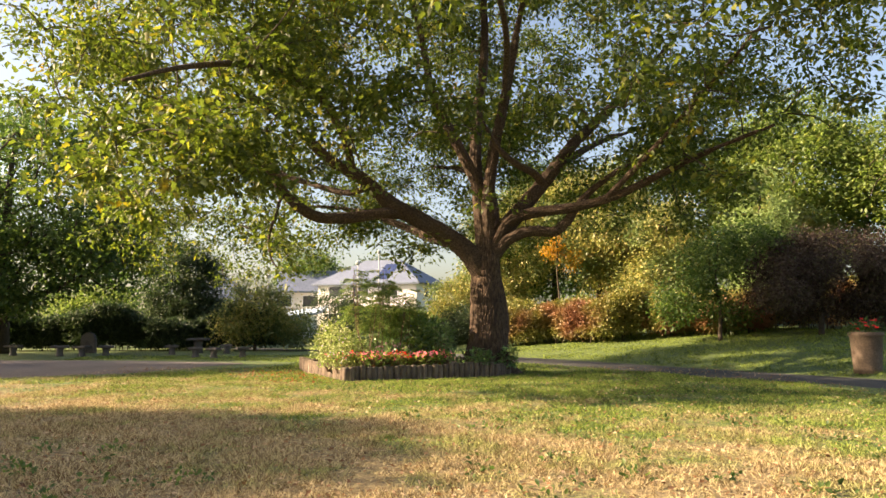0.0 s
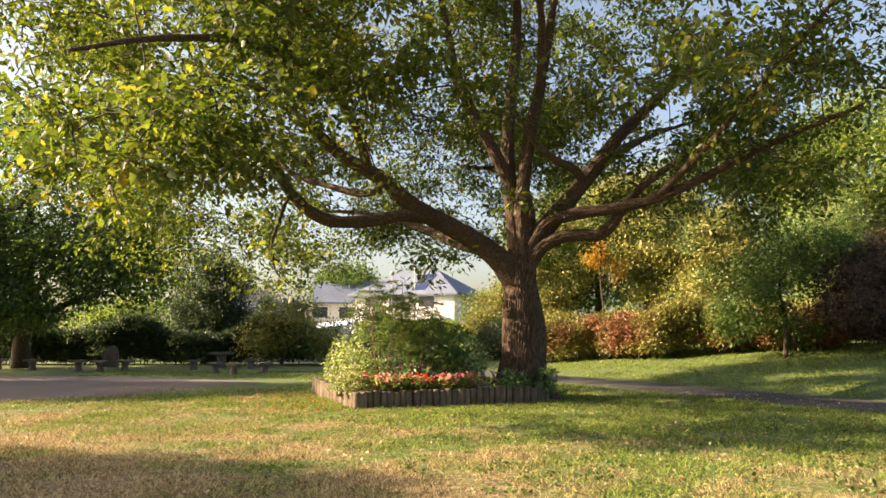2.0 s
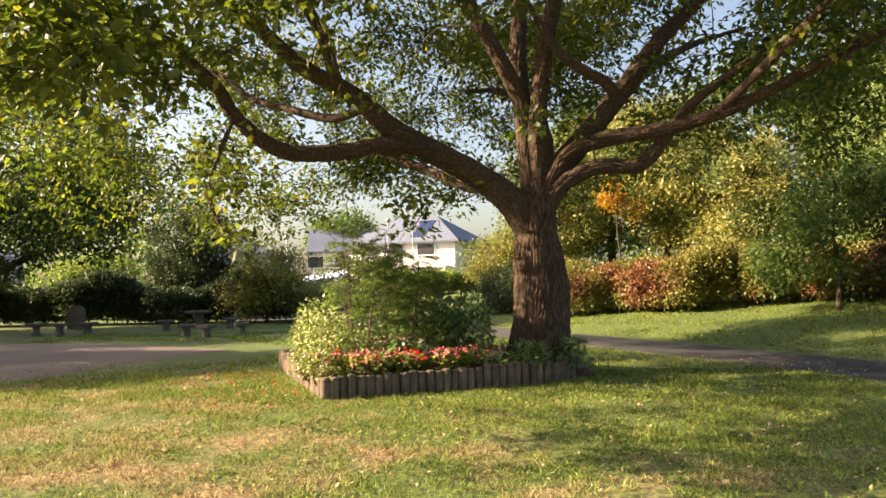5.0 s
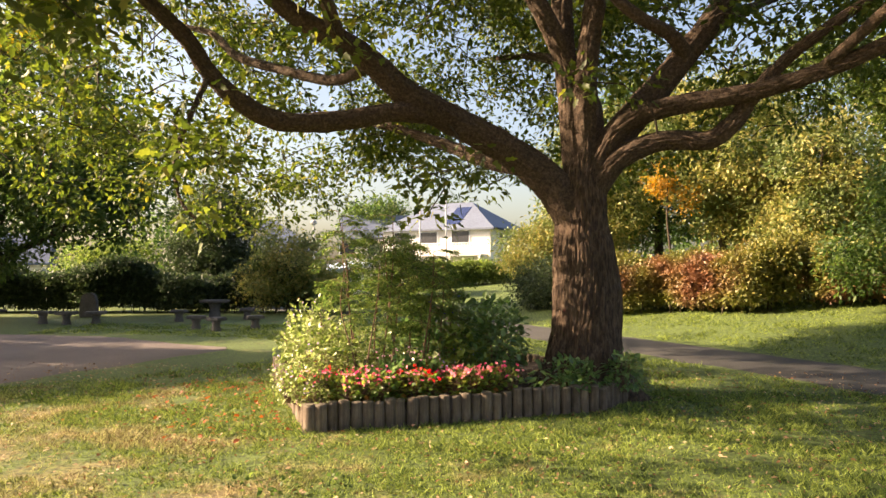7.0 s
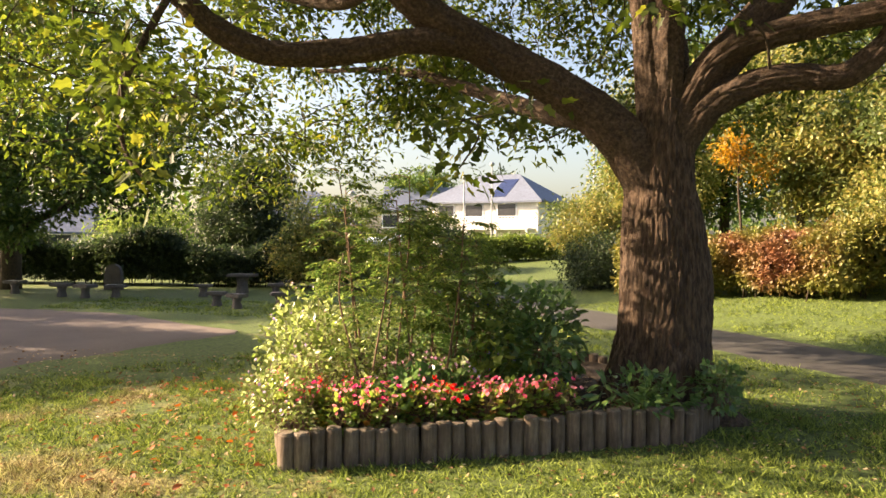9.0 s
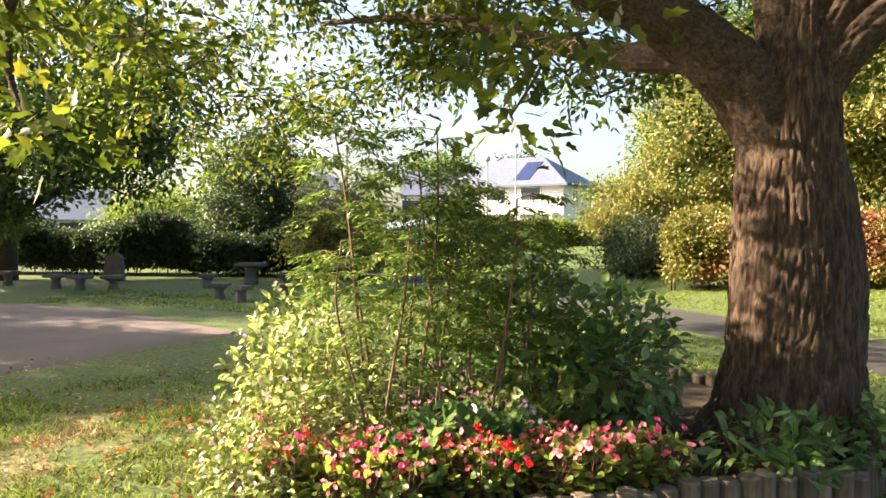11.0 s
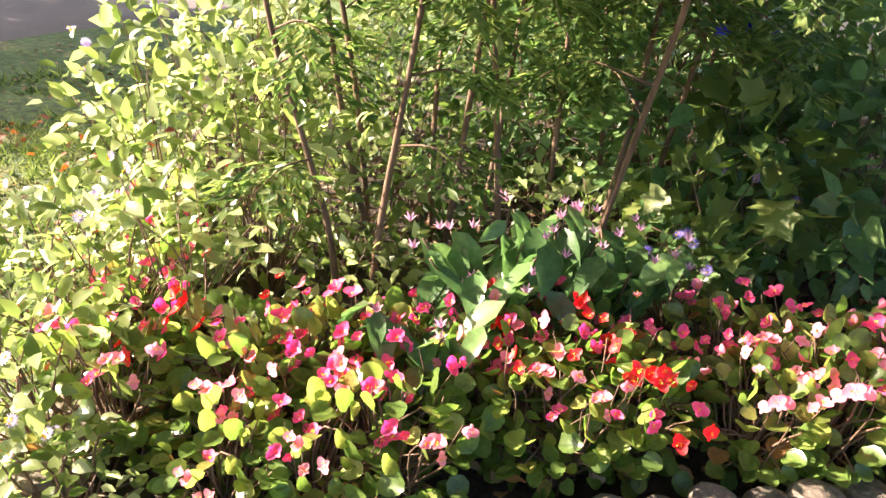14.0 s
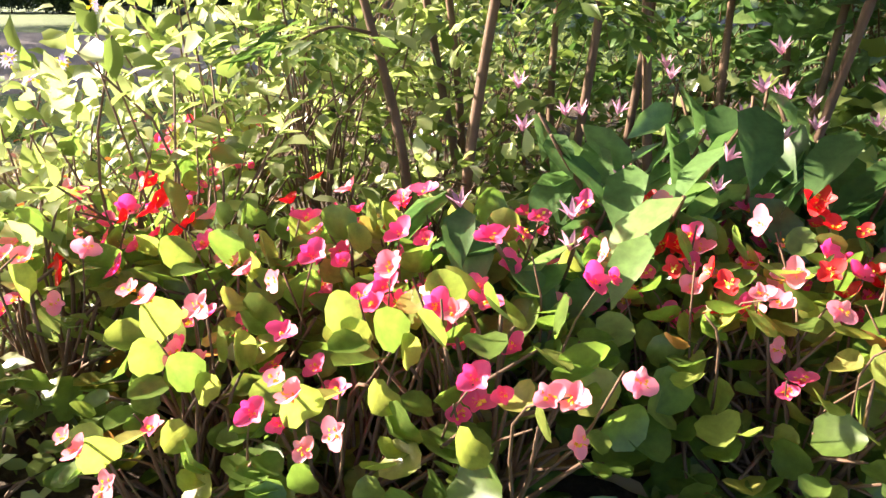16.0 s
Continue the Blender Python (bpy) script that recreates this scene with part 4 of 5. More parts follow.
def nandina(u, w, height, reach, label, stems, sprays, spread=0.12):
    """Thin upright canes, each with tiers of flat, drooping sprays of small pointed leaflets."""
    x, y = bed_point(u, w)
    t = thing("nandina", x, y, BED_Z, label, "shrub")
    twig, pos, axs, nrs, size = [], [], [], [], []
    for i in range(stems):
        a = 6.28 * (i + R.uniform(0, 0.6)) / stems
        foot = np.array([math.cos(a) * spread, math.sin(a) * spread, -0.05])
        tall = height * R.uniform(0.72, 1.0)
        top = np.array([math.cos(a) * spread * 2.6 + R.normal() * 0.06, math.sin(a) * spread * 2.6 + R.normal() * 0.06, tall])
        line = smooth_line([foot, foot * 0.7 + top * 0.3 + R.normal(size=3) * 0.025, foot * 0.3 + top * 0.7 + R.normal(size=3) * 0.03, top], 8)
        arrays_part("cane", *tube(line, np.linspace(0.013, 0.005, len(line)), 7, 0.06), STEM, t, smooth=True)
        for k in range(sprays):
            q = line[int(len(line) * (0.44 + 0.54 * (k + R.uniform()) / sprays))]
            b = R.uniform(0, 6.28)
            out = np.array([math.cos(b), math.sin(b), 0.0])
            L = reach * R.uniform(0.45, 1.0) * (1.1 - 0.45 * (q[2] / height) ** 3)
            rib = smooth_line([q, q + out * L * 0.5 + [0, 0, R.uniform(0.04, 0.2) * L], q + out * L + [0, 0, R.uniform(-0.35, 0.05) * L]], 5)
            twig.append(tube(rib, np.linspace(0.004, 0.0014, len(rib)), 4))
            sd = np.array([-out[1], out[0], 0.0])
            for m, g in enumerate(rib[3:]):
                for side in (-1, 1):
                    wing = (0.05 + 0.13 * math.sin(3.0 * (m + 1) / 9)) * (1.0 if reach > 0.35 else 0.8)
                    pin = unit(sd * side + out * 0.6 + np.array([0, 0, -0.2]) + R.normal(size=3) * 0.12)
                    for e in np.arange(0.02, wing, 0.032):
                        for flip in (-1, 1):
                            pos.append(g + pin * e + R.normal(size=3) * 0.006)
                            axs.append(pin + out * 0.7 * flip + np.array([0, 0, -0.3]) + R.normal(size=3) * 0.25)
                            nrs.append(np.array([0, 0, 1]) + R.normal(size=3) * 0.3)
    arrays_part("branching", *join(twig), STEM, t)["kind"] = "stuff"
    ln = R.uniform(0.036, 0.062, len(pos))
    arrays_part("foliage", *leaves(pos, axs, nrs, ln, ln * 0.34, DIAMOND), NANDINA, t, "feathery sprays of small pointed leaves")
    return t


nandina(0.69, 0.78, 1.6, 0.36, "slender nandina with two brown canes, catching the sun", 2, 7, 0.05)
nandina(0.98, 1.35, 2.25, 0.50, "tall feathery nandina bush with brown canes", 5, 15, 0.2)
nandina(1.4, 1.12, 2.05, 0.50, "feathery nandina bush with upright canes", 4, 15, 0.18)
nandina(1.78, 1.4, 1.75, 0.48, "low feathery nandina with drooping sprays", 3, 7, 0.13)


def leafy_bush(name, u, w, height, width, mat, label, leaf, shape, n=500, category="plant", stem_n=18, ratio=0.6, zlow=0.15, at=None, gloom=0.35):
    x, y = at or bed_point(u, w)
    t = thing(name, x, y, BED_Z, label, category)
    p = in_ball(n, gloom) * [width / 2, width / 2, height * 0.55] + [0, 0, height * 0.5]
    p = p[p[:, 2] > zlow * height]
    ax = unit(p - [0, 0, height * 0.35]) + R.normal(size=p.shape) * 0.5 + [0, 0, -0.45]
    nr = np.array([-0.2, -0.25, 1.0]) + R.normal(size=p.shape) * 0.4
    s = leaf * R.uniform(0.6, 1.25, len(p))
    arrays_part("foliage", *leaves(p, ax, nr, s, s * ratio, shape), mat, t)
    arrays_part("branching", *join(stems_to(p[:: max(1, len(p) // (stem_n * 2))], (0, 0, -0.04), 0.0035, 5)), STEM, t, smooth=True)
    return t, p


def blooms(t, pts, mat, n, length, width, shape, facing=(-0.1, -0.6, 0.6), eye=True, cup=0.2):
    for c in pts:
        f = np.array(facing) + R.normal(size=3) * 0.35
        fl = arrays_part("flower", *petals(np.array(c), f, n, length, width, shape, cup), mat, t)
        if eye:
            arrays_part("eye", *scatter_leaves([np.array(c) + unit(f) * 0.004], 14, 0.004, 0.007, 0.006), CENTRE, fl)


# bright mixed growth spilling over the sunny side
for u, w, h, wd, lf, nn in ((0.18, 0.7, 0.62, 0.62, 0.06, 420), (0.12, 1.35, 0.9, 0.75, 0.068, 560), (0.3, 1.9, 1.1, 0.85, 0.075, 560), (0.5, 2.7, 1.0, 0.9, 0.08, 420), (-0.02, 0.4, 0.40, 0.55, 0.055, 320), (-0.1, 0.85, 0.5, 0.55, 0.055, 320), (0.42, 1.15, 0.85, 0.6, 0.068, 420), (0.08, 0.15, 0.26, 0.36, 0.045, 200)):
    t, p = leafy_bush("leafy_plant", u, w, h, wd, SHEEN_GREEN, "bright green leafy plant in full sun, sheen paled into its leaves, spilling over the edging", lf, POINTED, nn, stem_n=22)
    top = p[np.argsort(-p[:, 2] + 0.5 * p[:, 0])][:60:12]
    blooms(t, top[:5] + [0, 0, 0.03], PALE_VIOLET, 13, 0.018, 0.006, POINTED)
# leafy undergrowth filling the bed
for u, w, h, wd, mt, shp, lf, nn in ((0.75, 0.85, 0.4, 0.5, SHEEN_GREEN, POINTED, 0.05, 300), (0.7, 1.35, 0.55, 0.6, SHEEN_GREEN, POINTED, 0.06, 330), (1.0, 1.75, 0.6, 0.7, GREEN, POINTED, 0.06, 380), (1.45, 1.15, 0.45, 0.5, SHEEN_GREEN, LOBED, 0.055, 220),
                                   (1.5, 1.9, 0.7, 0.7, GREEN, POINTED, 0.07, 380), (0.9, 2.3, 0.75, 0.9, SHEEN_GREEN, POINTED, 0.07, 420), (1.7, 2.6, 0.8, 0.9, GREEN, POINTED, 0.08, 360), (1.0, 3.0, 0.7, 0.9, GREEN, POINTED, 0.08, 320), (2.3, 2.3, 0.7, 0.8, BROAD, POINTED, 0.09, 280),
                                   (1.85, 0.95, 0.35, 0.45, BROAD, LOBED, 0.07, 120), (1.05, 1.1, 0.3, 0.4, GREEN, LOBED, 0.05, 160), (0.45, 3.3, 0.7, 0.8, SHEEN_GREEN, POINTED, 0.07, 260)):
    leafy_bush("leafy_plant", u, w, h, wd, mt, "leafy green undergrowth between the canes" if mt is not BROAD else "dark green undergrowth near the trunk", lf, shp, nn, stem_n=12)
# violet asters
for u, w, h in ((1.75, 0.85, 0.42), (2.05, 1.1, 0.5)):
    t, p = leafy_bush("aster", u, w, h, 0.42, BROAD, "aster with violet-blue daisy flowers and yellow eyes", 0.05, LOBED, 130, stem_n=10)
    blooms(t, p[np.argsort(-p[:, 2] + p[:, 1])][:30:5] + [0, -0.03, 0.03], VIOLET, 16, 0.021, 0.005, POINTED)
# toad lilies
for u, w, h in ((0.9, 0.5, 0.40), (1.06, 0.6, 0.5), (1.26, 0.66, 0.5), (1.48, 0.7, 0.45)):
    x, y = bed_point(u, w)
    t = thing("toad_lily", x, y, BED_Z, "toad lily with broad arching leaves and spotted lilac flowers", "flower")
    tips, P, A = [], [], []
    for i in range(10):
        a = R.uniform(0, 6.28)
        top = np.array([math.cos(a) * 0.16, math.sin(a) * 0.16 - 0.05, h * R.uniform(0.75, 1.05)])
        line = smooth_line([(0, 0, -0.03), top * [0.4, 0.4, 0.6], top], 6)
        arrays_part("stem", *tube(line, np.linspace(0.005, 0.003, len(line)), 5), STEM, t, smooth=True)
        for j, q in enumerate(line[2:]):
            b = a + (2.1 if j % 2 else -2.1) + R.normal() * 0.5
            P.append(q)
            A.append((math.cos(b), math.sin(b) - 0.3, -0.8))
        tips.append(top)
    s = R.uniform(0.09, 0.16, len(P))
    arrays_part("foliage", *leaves(P, A, np.array([0, 0, 1.0]) + R.normal(size=(len(P), 3)) * 0.25, s, s * 0.52, POINTED), BROAD, t, "broad dark green pointed leaves")
    for tp in tips:
        for q in range(int(R.integers(0, 3))):
            c = tp + R.normal(size=3) * 0.025 + [0, 0, 0.015]
            arrays_part("flower", *petals(c, (0.2 * R.normal(), -0.3, 1), 6, 0.030, 0.008, POINTED, 1.5), LILAC, t)
# dark broad-leaved growth beside the trunk
t, p = leafy_bush("leafy_shrub", 2.05, 1.5, 1.2, 1.0, BROAD, "dark green broad-leaved shrub with a few blue flowers", 0.11, POINTED, 900, "shrub", 24)
blooms(t, p[np.argsort(p[:, 1] - 0.6 * p[:, 2])][:40:9] + [0, -0.04, 0.03], DEEP_BLUE, 7, 0.028, 0.012, POINTED, eye=False)
leafy_bush("leafy_shrub", 2.35, 1.0, 0.8, 0.75, BROAD, "low broad-leaved green shrub in front of the trunk", 0.10, POINTED, 420, "shrub", 18)
leafy_bush("leafy_shrub", 2.8, 1.75, 1.05, 0.9, BROAD, "broad-leaved green shrub against the trunk", 0.10, POINTED, 520, "shrub", 18)
leafy_bush("leafy_shrub", 2.6, 1.35, 1.1, 0.95, BROAD, "dark green broad-leaved shrub beside the trunk", 0.10, POINTED, 680, "shrub", 20)
leafy_bush("leafy_shrub", 1.72, 2.0, 0.9, 0.9, BROAD, "dark green shrub at the back of the bed", 0.09, POINTED, 520, "shrub", 20)
leafy_bush("maple_seedling", 2.0, 1.0, 0.72, 0.7, LIGHT_GREEN, "plant with large lobed pale green leaves", 0.11, LOBED, 170, "plant", 12, 0.95)
leafy_bush("sumac_sprout", 2.12, 1.9, 1.15, 0.6, GREEN, "slender sprout with feathery arching leaves", 0.08, POINTED, 130, "plant", 12, 0.4, 0.7)
leafy_bush("leafy_plant", 2.45, 0.62, 0.26, 0.3, BROAD, "small plant with rounded green leaves", 0.07, ROUND, 40, "plant", 8, 0.85)
# strap-leaved clump in front of the trunk
for u, w, h in ((2.95, 0.28, 0.40), (3.2, 0.35, 0.42), (3.35, 0.2, 0.34), (3.1, 0.12, 0.26)):
    t, p = leafy_bush("leafy_plant", u, w, h, 0.46, BROAD, "clump of arching broad green leaves at the trunk's foot", 0.13, POINTED, 95, "plant", 14, 0.38)
leafy_bush("ivy_clump", 3.5, 0.0, 0.45, 0.5, BROAD, "dark ivy clump over the end of the edging", 0.07, LOBED, 260, "plant", 14, 0.8, 0.02, at=(1.5, 16.5))

# litter on the soil
n = 900
u, w = R.uniform(0.1, 3.4, n), R.uniform(0.1, 3.2, n)
pts = np.array([bed_point(a, b) for a, b in zip(u, w)])
keep = pts[:, 0] > -3.4
pos = np.column_stack([pts, np.full(n, BED_Z + 0.055)])[keep]
tagged(arrays_part("leaf_litter", *leaves(pos, R.normal(size=pos.shape) * [1, 1, 0.2], np.array([0, 0, 1]) + R.normal(size=pos.shape) * 0.35, R.uniform(0.03, 0.08, len(pos)), R.uniform(0.02, 0.045, len(pos)), POINTED), LITTER),
       "brown fallen leaves on the flower bed's earth", "fallen leaves", kind="stuff")


# ---- things round the lawn ----
def lathe(profile, sides, wob=0.0):
    a = np.linspace(0, 2 * np.pi, sides, endpoint=False)
    v = [(r * math.cos(b) * (1 + wob * math.sin(3 * b)), r * math.sin(b) * (1 + wob * math.sin(3 * b)), z) for r, z in profile for b in a]
    n = len(profile)
    f = [(i * sides + j, i * sides + (j + 1) % sides, (i + 1) * sides + (j + 1) % sides, (i + 1) * sides + j) for i in range(n - 1) for j in range(sides)]
    bm = bmesh.new()
    vs = [bm.verts.new(p) for p in v]
    for q in f:
        bm.faces.new([vs[k] for k in q])
    bm.faces.new([vs[j] for j in reversed(range(sides))])
    bm.faces.new([vs[(n - 1) * sides + j] for j in range(sides)])
    return bm


def slab(lx, ly, lz, bevel=0.02, z=0.0):
    bm = bmesh.new()
    bmesh.ops.create_cube(bm, size=1, matrix=Matrix.Translation((0, 0, z + lz / 2)) @ Matrix.Diagonal((lx, ly, lz, 1)))
    bmesh.ops.bevel(bm, geom=bm.edges[:], offset=bevel, segments=2, affect="EDGES")
    return bm


def stone_stool(x, y, turn, h=0.40, w=0.52):
    t = thing("stone_stool", x, y, float(ground_z(x, y)), "low grey stone stool, a slab on a waisted foot", "stool", "stone stools", turn=turn)
    part("foot", lathe([(0.15, -0.05), (0.15, 0.05), (0.11, h * 0.45), (0.16, h - 0.09)], 12), STONE, t, smooth=True)
    part("top", slab(w, w * 0.75, 0.1, 0.025, h - 0.09), STONE, t)


def stone_table(x, y, turn):
    t = thing("stone_table", x, y, float(ground_z(x, y)), "square grey stone table on a thick foot", "table", turn=turn)
    part("foot", lathe([(0.24, -0.05), (0.22, 0.1), (0.18, 0.35), (0.24, 0.58)], 12), STONE, t, smooth=True)
    part("tabletop", slab(0.95, 0.7, 0.1, 0.025, 0.58), STONE, t)


stone_table(-11.2, 33.0, 8)
for x, y, turn in ((-9.65, 28.2, 10), (-8.75, 27.6, -20), (-7.9, 28.5, 30), (-11.7, 31.2, 0), (-9.7, 32.4, 15)):
    stone_stool(x, y, turn)
for x, y, turn in ((-15.8, 29.8, 5), (-14.75, 29.5, -10), (-13.9, 29.8, 20), (-18.2, 30.6, 0), (-19.8, 30.8, 12)):
    stone_stool(x, y, turn, 0.42, 0.62)
t = thing("standing_stone", -16.2, 33.0, float(ground_z(-16.2, 33.0)), "upright grey stone slab with a rounded top", "stone")
bm = bmesh.new()
prof = [(-0.36, -0.1), (0.36, -0.1), (0.34, 0.6), (0.26, 0.85), (0.08, 0.95), (-0.1, 0.93), (-0.28, 0.82), (-0.35, 0.55)]
fr = [bm.verts.new((a, -0.09, b)) for a, b in prof]
bk = [bm.verts.new((a, 0.09, b)) for a, b in prof]
bm.faces.new(fr)
bm.faces.new(bk[::-1])
for i in range(len(prof)):
    bm.faces.new((fr[i], bk[i], bk[(i + 1) % len(prof)], fr[(i + 1) % len(prof)]))
bmesh.ops.bevel(bm, geom=bm.edges[:], offset=0.025, segments=2, affect="EDGES")
bmesh.ops.recalc_face_normals(bm, faces=bm.faces)
part("slab", bm, STONE, t)

pot = thing("flower_pot", 9.5, 16.2, float(ground_z(9.5, 16.2)), "tall brown flower pot with red flowers beside the path", "flower pot")
part("pot", lathe([(0.28, -0.03), (0.29, 0.1), (0.31, 0.45), (0.33, 0.8), (0.36, 0.82), (0.36, 0.9), (0.31, 0.9), (0.29, 0.84)], 20), POT, pot, smooth=True)
part("soil", lathe([(0.30, 0.80), (0.30, 0.845), (0.1, 0.86)], 16), SOIL, pot)
pc = in_ball(60, 0.4) * [0.32, 0.32, 0.15] + [0, 0, 0.98]
arrays_part("foliage", *scatter_leaves(pc, 8, 0.05, 0.09, 0.05, POINTED), GREEN, pot)
for c in pc[::2]:
    arrays_part("flower", *petals(c + [0, -0.02, 0.07], (0.1 * R.normal(), -0.5, 1), 6, 0.05, 0.045, ROUND, 0.4), RED, pot)

t = thing("cover_slab", 2.4, 30.4, float(ground_z(2.4, 30.4)), "flat pale concrete cover slab in the grass", "cover slab")
part("slab", slab(0.7, 0.5, 0.05, 0.01, -0.005), STONE, t)


# ---- houses beyond the park ----
def house(x, y, z, lx, ly, wall_h, roof_h, turn, label, windows, gable=True):
    t = thing("house", x, y, z, label, "house", "houses beyond the park", turn=turn)
    bm = bmesh.new()
    bmesh.ops.create_cube(bm, size=1, matrix=Matrix.Translation((0, 0, wall_h / 2)) @ Matrix.Diagonal((lx, ly, wall_h, 1)))
    if gable:
        for s in (-1, 1):
            a, b, c = (bm.verts.new((s * lx / 2, -ly / 2, wall_h)), bm.verts.new((s * lx / 2, ly / 2, wall_h)), bm.verts.new((s * lx / 2, 0, wall_h + roof_h)))
            bm.faces.new((a, b, c) if s > 0 else (a, c, b))
    part("wall", bm, PLASTER, t)
    bm = bmesh.new()
    o = 0.5
    inset = 0.0 if gable else ly / 2
    e = [(-lx / 2 - o, -ly / 2 - o), (lx / 2 + o, -ly / 2 - o), (lx / 2 + o, ly / 2 + o), (-lx / 2 - o, ly / 2 + o)]
    k = roof_h * o / (ly / 2)
    lo_v = [bm.verts.new((a, b, wall_h - k)) for a, b in e]
    up_v = [bm.verts.new((a, b, wall_h - k + 0.16)) for a, b in e]
    r0, r1 = bm.verts.new((-lx / 2 - o + inset, 0, wall_h + roof_h + 0.16)), bm.verts.new((lx / 2 + o - inset, 0, wall_h + roof_h + 0.16))
    q0, q1 = bm.verts.new((-lx / 2 - o + inset, 0, wall_h + roof_h)), bm.verts.new((lx / 2 + o - inset, 0, wall_h + roof_h))
    for vs in ((up_v[0], up_v[1], r1, r0), (up_v[2], up_v[3], r0, r1), (lo_v[1], lo_v[0], q0, q1), (lo_v[3], lo_v[2], q1, q0), (lo_v[0], lo_v[1], up_v[1], up_v[0]), (lo_v[2], lo_v[3], up_v[3], up_v[2]),
               (up_v[1], up_v[2], r1), (up_v[3], up_v[0], r0), (lo_v[1], q1, lo_v[2]), (lo_v[3], q0, lo_v[0])):
        bm.faces.new(vs)
    roof = part("roof", bm, ROOF, t)
    for (wx, wz, ww, wh, side) in windows:
        win = part("window", slab(ww + 0.2, 0.12, wh + 0.2, 0.02, -wh / 2 - 0.1), WHITE, t)
        pane = part("pane", slab(ww, 0.06, wh, 0.01, -wh / 2), DARK, win)
        if side == "front":
            win.matrix_basis = pose(wx, -ly / 2 - 0.02, wz)
        else:
            win.matrix_basis = pose(lx / 2 + 0.02, wx, wz, 0, 0, 90)
        pane.matrix_basis = pose(0, -0.05, 0)
    return t


win2 = [(-3.4, 4.4, 1.5, 1.1, "front"), (-0.6, 4.4, 1.7, 1.1, "front"), (2.6, 4.4, 1.7, 1.2, "front"), (-3.4, 1.6, 1.6, 1.3, "front"), (0.4, 1.5, 2.2, 1.8, "front"), (-1.6, 4.4, 1.0, 1.0, "side"), (1.6, 4.4, 1.0, 1.0, "side")]
h1 = house(-6.4, 76.0, 0.1, 11.0, 8.0, 5.4, 2.4, -20, "white two-storey house with a slate-blue hipped roof", win2, False)
balcony = part("balcony", slab(9.0, 1.2, 0.18, 0.03, 2.75), PLASTER, h1, "white balcony along the upper storey")
balcony.matrix_basis = pose(0.6, -4.6, 0)
part("handrail", slab(9.0, 0.09, 0.09, 0.02, 3.85), WHITE, balcony).matrix_basis = pose(0, -0.52, 0)
for i in range(31):
    part("baluster", slab(0.07, 0.06, 0.95, 0.01, 2.92), WHITE, balcony).matrix_basis = pose(-4.4 + i * 0.293, -0.52, 0)
for i in range(4):
    part("post", slab(0.22, 0.22, 2.8, 0.02, 0.0), PLASTER, balcony).matrix_basis = pose(-4.3 + i * 2.87, -0.45, 0)
part("solar_panel", slab(1.5, 3.4, 0.08, 0.01, 0.0), SOLAR, h1, "dark blue solar panel on the roof").matrix_basis = pose(1.6, -2.35, 6.5, 31, 0, 0)
house(-14.2, 80.0, -0.7, 7.4, 7.0, 5.6, 2.2, 12, "white two-storey house with a blue-grey roof", win2[:5])
house(-19.5, 60.0, -2.3, 7.5, 6.5, 5.4, 2.2, 20, "pale house with a dark hipped roof", win2[:5], False)
make_tree("tree", -15.0, 82.0, 12, [(0, 0, 8.8, 4.0, 3.0, 3.0)], GREEN, "far green tree rising behind the houses", 0.3, 0.4, 220, 45, 0.7)
make_tree("tree", -7.5, 84.0, 12, [(0, 0, 8.6, 3.4, 3.0, 2.6)], DARK_GREEN, "far dark tree rising behind the houses", 0.3, 0.4, 200, 45, 0.7)
house(-44.0, 62.0, -3.0, 9.0, 7.0, 5.4, 2.2, 30, "pale house behind the trees", win2[:5])

shed = thing("shed", -9.6, 45.0, float(ground_z(-9.6, 45.0)), "small white shed with a pale blue sheet roof", "shed")
part("wall", slab(3.0, 2.4, 1.6, 0.02, -0.3), WHITE, shed)
part("roof", slab(3.8, 3.0, 0.12, 0.02, 0), PALE_BLUE, shed).matrix_basis = pose(0.3, 0, 1.4, 8, -7, 0)
sign = thing("sign", -8.3, 40.0, float(ground_z(-8.3, 40.0)), "plain white notice board on a post", "sign")
part("post", lathe([(0.04, -0.1), (0.04, 1.1)], 8), METAL, sign)
part("board", slab(0.45, 0.05, 0.55, 0.01, 0.55), WHITE, sign).matrix_basis = pose(0, -0.06, 0)


def street_lamp(x, y, h):
    t = thing("street_lamp", x, y, float(ground_z(x, y)), "slim grey lamp post with a small round head", "street lamp", "lamp posts")
    part("post", lathe([(0.09, -0.2), (0.08, 0.6), (0.055, 0.65), (0.045, h - 0.3)], 10), METAL, t, smooth=True)
    part("lamp_head", lathe([(0.05, h - 0.3), (0.16, h - 0.22), (0.18, h - 0.1), (0.10, h), (0.02, h + 0.03)], 12), METAL, t, smooth=True)


street_lamp(-6.2, 52.0, 5.4)
street_lamp(-11.0, 45.0, 4.0)
street_lamp(1.6, 58.0, 9.5)
street_lamp(-5.3, 59.0, 8.9)


# ---- grass and litter on the lawn ----
def inside_bed(x, y):
    poly = outline
    inside = np.zeros(len(x), dtype=bool)
    for (ax, ay), (bx, by) in zip(poly, poly[1:] + poly[:1]):
        cross = ((ay > y) != (by > y)) & (x < (bx - ax) * (y - ay) / (by - ay + 1e-9) + ax)
        inside ^= cross
    return inside


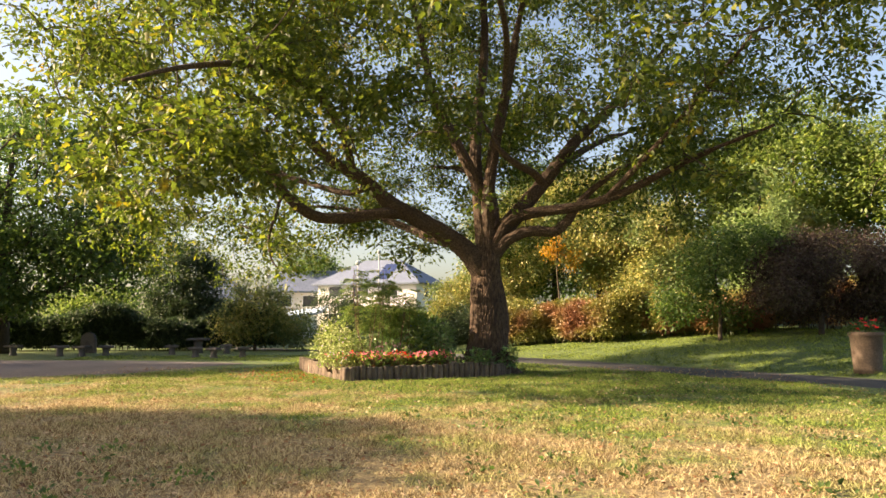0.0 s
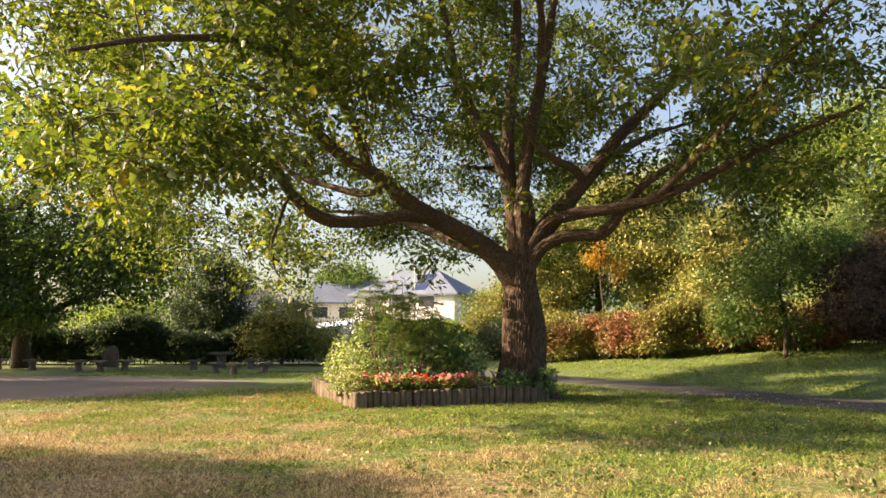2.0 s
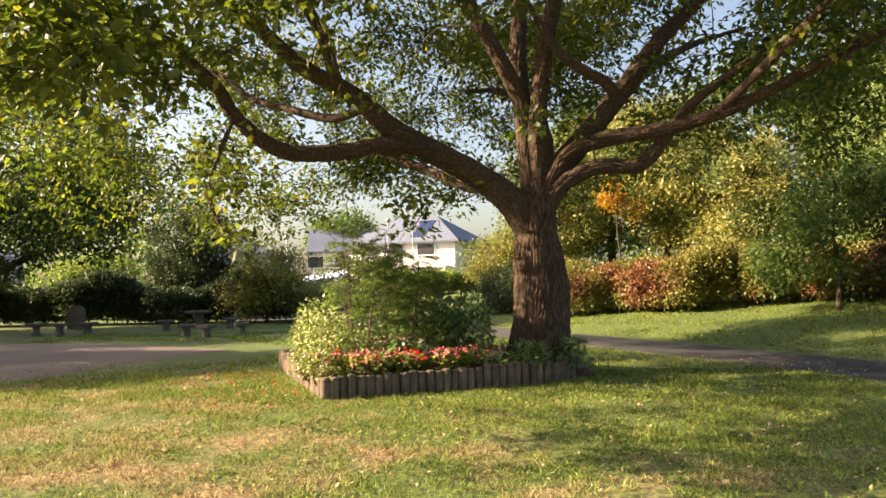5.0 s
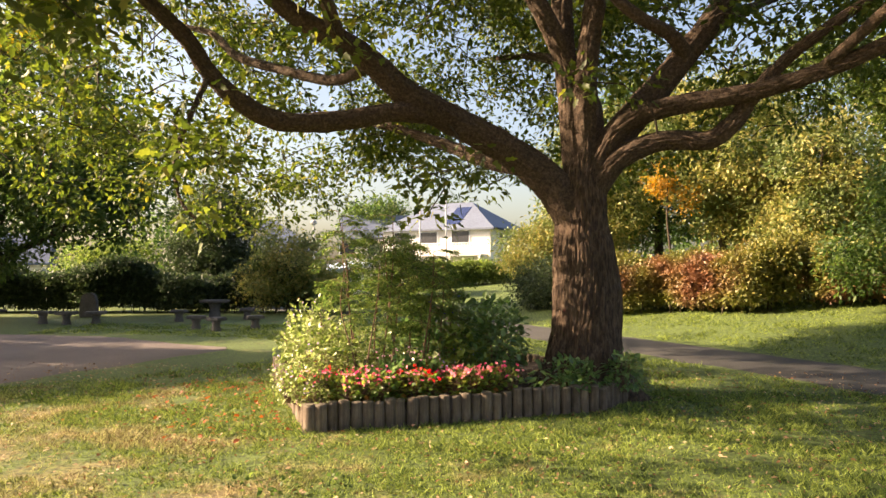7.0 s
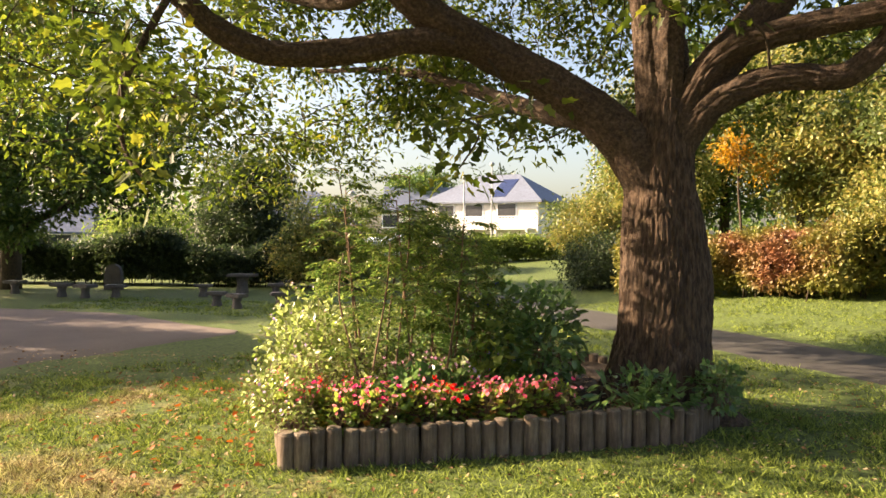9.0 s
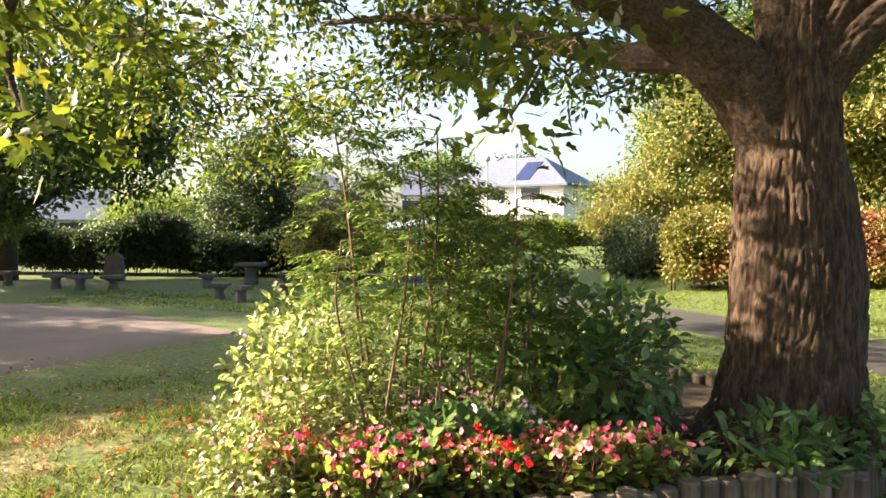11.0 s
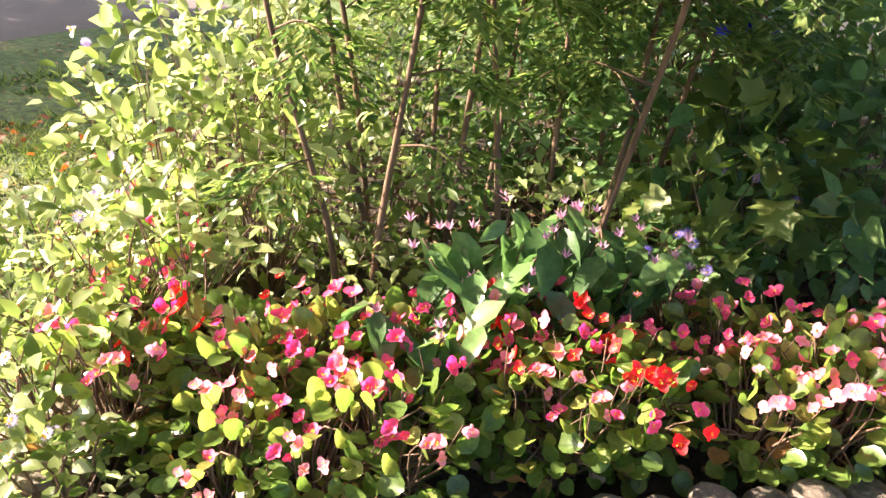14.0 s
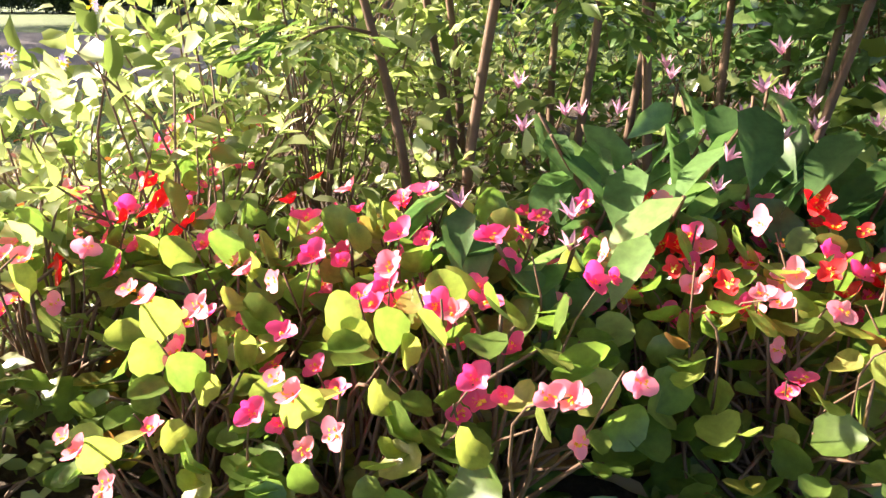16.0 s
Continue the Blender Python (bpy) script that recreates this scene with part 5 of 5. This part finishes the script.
def on_path(x, y):
    c = smooth_line([(11, 10.6, 0), (8.6, 14.1, 0), (6.4, 17.4, 0), (4.6, 20.6, 0), (2.3, 24.4, 0), (0.1, 27.6, 0), (-1.6, 30.6, 0), (-4, 34, 0)], 10)
    d = np.min(np.hypot(x[:, None] - c[None, :, 0], y[:, None] - c[None, :, 1]), axis=1)
    g = smooth_line([(a, b, 0) for a, b in gravel_c], 10)
    w = np.interp(np.linspace(0, 1, len(g)), np.linspace(0, 1, 6), [14, 14, 13, 11.5, 8.8, 0.6]) / 2
    e = np.min(np.hypot(x[:, None] - g[None, :, 0], y[:, None] - g[None, :, 1]) - w[None], axis=1)
    return (d < 1.25) | (e < 0.0)


def grass(n, x0, x1, y0, y1, length, width, tuft=6):
    m = n // tuft
    cx, cy = R.uniform(x0, x1, m), R.uniform(y0, y1, m)
    lump = np.array([noise.noise(Vector((a * 1.1, b * 1.1, 3.0))) + 0.6 * noise.noise(Vector((a * 4, b * 4, 1.0))) for a, b in zip(cx, cy)])
    keep = (lump > R.uniform(-0.75, 0.15, m)) & ~inside_bed(cx, cy) & ~on_path(cx, cy)
    cx, cy, lump = cx[keep], cy[keep], lump[keep]
    x, y = np.repeat(cx, tuft) + R.normal(size=len(cx) * tuft) * 0.035, np.repeat(cy, tuft) + R.normal(size=len(cx) * tuft) * 0.035
    ax = np.column_stack([R.normal(size=(len(x), 2)) * 0.75, np.full(len(x), 0.8)])
    L = length * R.uniform(0.5, 1.4, len(x)) * (1 + 0.8 * np.clip(np.repeat(lump, tuft), 0, 1))
    return leaves(np.column_stack([x, y, ground_z(x, y) - 0.004]), ax, R.normal(size=(len(x), 3)) * [1, 1, 0.2], L, width, BLADE_SHAPE)


tagged(arrays_part("grass", *join([grass(420000, -7, 7, 1.5, 17.5, 0.052, 0.0095), grass(190000, -14, 14, 14, 30, 0.07, 0.014), grass(90000, -13, 13, -3, 15, 0.06, 0.011)]), BLADE), "short rough lawn grass, green and straw-coloured", "grass", kind="stuff")
n = 21000
x, y = R.uniform(-8.5, 7.5, n), 1.5 + 18 * R.uniform(0, 1, n) ** 1.2
keep = ~inside_bed(x, y)
x, y = x[keep], y[keep]
s = R.uniform(0.018, 0.06, len(x))
pos = np.column_stack([x, y, ground_z(x, y) + 0.022])
tagged(arrays_part("fallen_leaves", *leaves(pos, R.normal(size=pos.shape) * [1, 1, 0.3], np.array([0, 0, 1]) + R.normal(size=pos.shape) * 0.4, s, s * 0.55, DIAMOND), LITTER), "dry brown leaves scattered over the lawn", "fallen leaves", kind="stuff")
n = 190
w = np.abs(R.normal(size=n)) * 0.9
u = R.uniform(-0.3, 4.0, n)
x = CORNER[0] + (BACK[0] - CORNER[0]) * u / 3.9 - 0.15 - 0.9 * w
y = CORNER[1] + (BACK[1] - CORNER[1]) * u / 3.9 - 0.4 * w - 0.2
s = R.uniform(0.04, 0.085, n)
pos = np.column_stack([x, y, np.full(n, 0.035)])
tagged(arrays_part("red_leaves", *leaves(pos, R.normal(size=pos.shape) * [1, 1, 0.3], np.array([0, 0, 1]) + R.normal(size=pos.shape) * 0.4, s, s * 0.6, POINTED), RED_LITTER), "orange-red fallen leaves on the grass beside the flower bed", "fallen leaves", kind="stuff")
n = 420
wx, wy = R.uniform(-4, 7, n), R.uniform(2, 13, n)
keep = np.array([noise.noise(Vector((a * 0.5, b * 0.5, 9.0))) for a, b in zip(wx, wy)]) + 0.05 * wx > 0.12
wc = np.column_stack([wx, wy, ground_z(wx, wy) + 0.03])[keep]
tagged(arrays_part("weeds", *scatter_leaves(wc, 22, 0.06, 0.045, 0.03, POINTED, -0.2, 0.15), GREEN), "low broad-leaved weeds in the lawn", "weeds", kind="stuff")
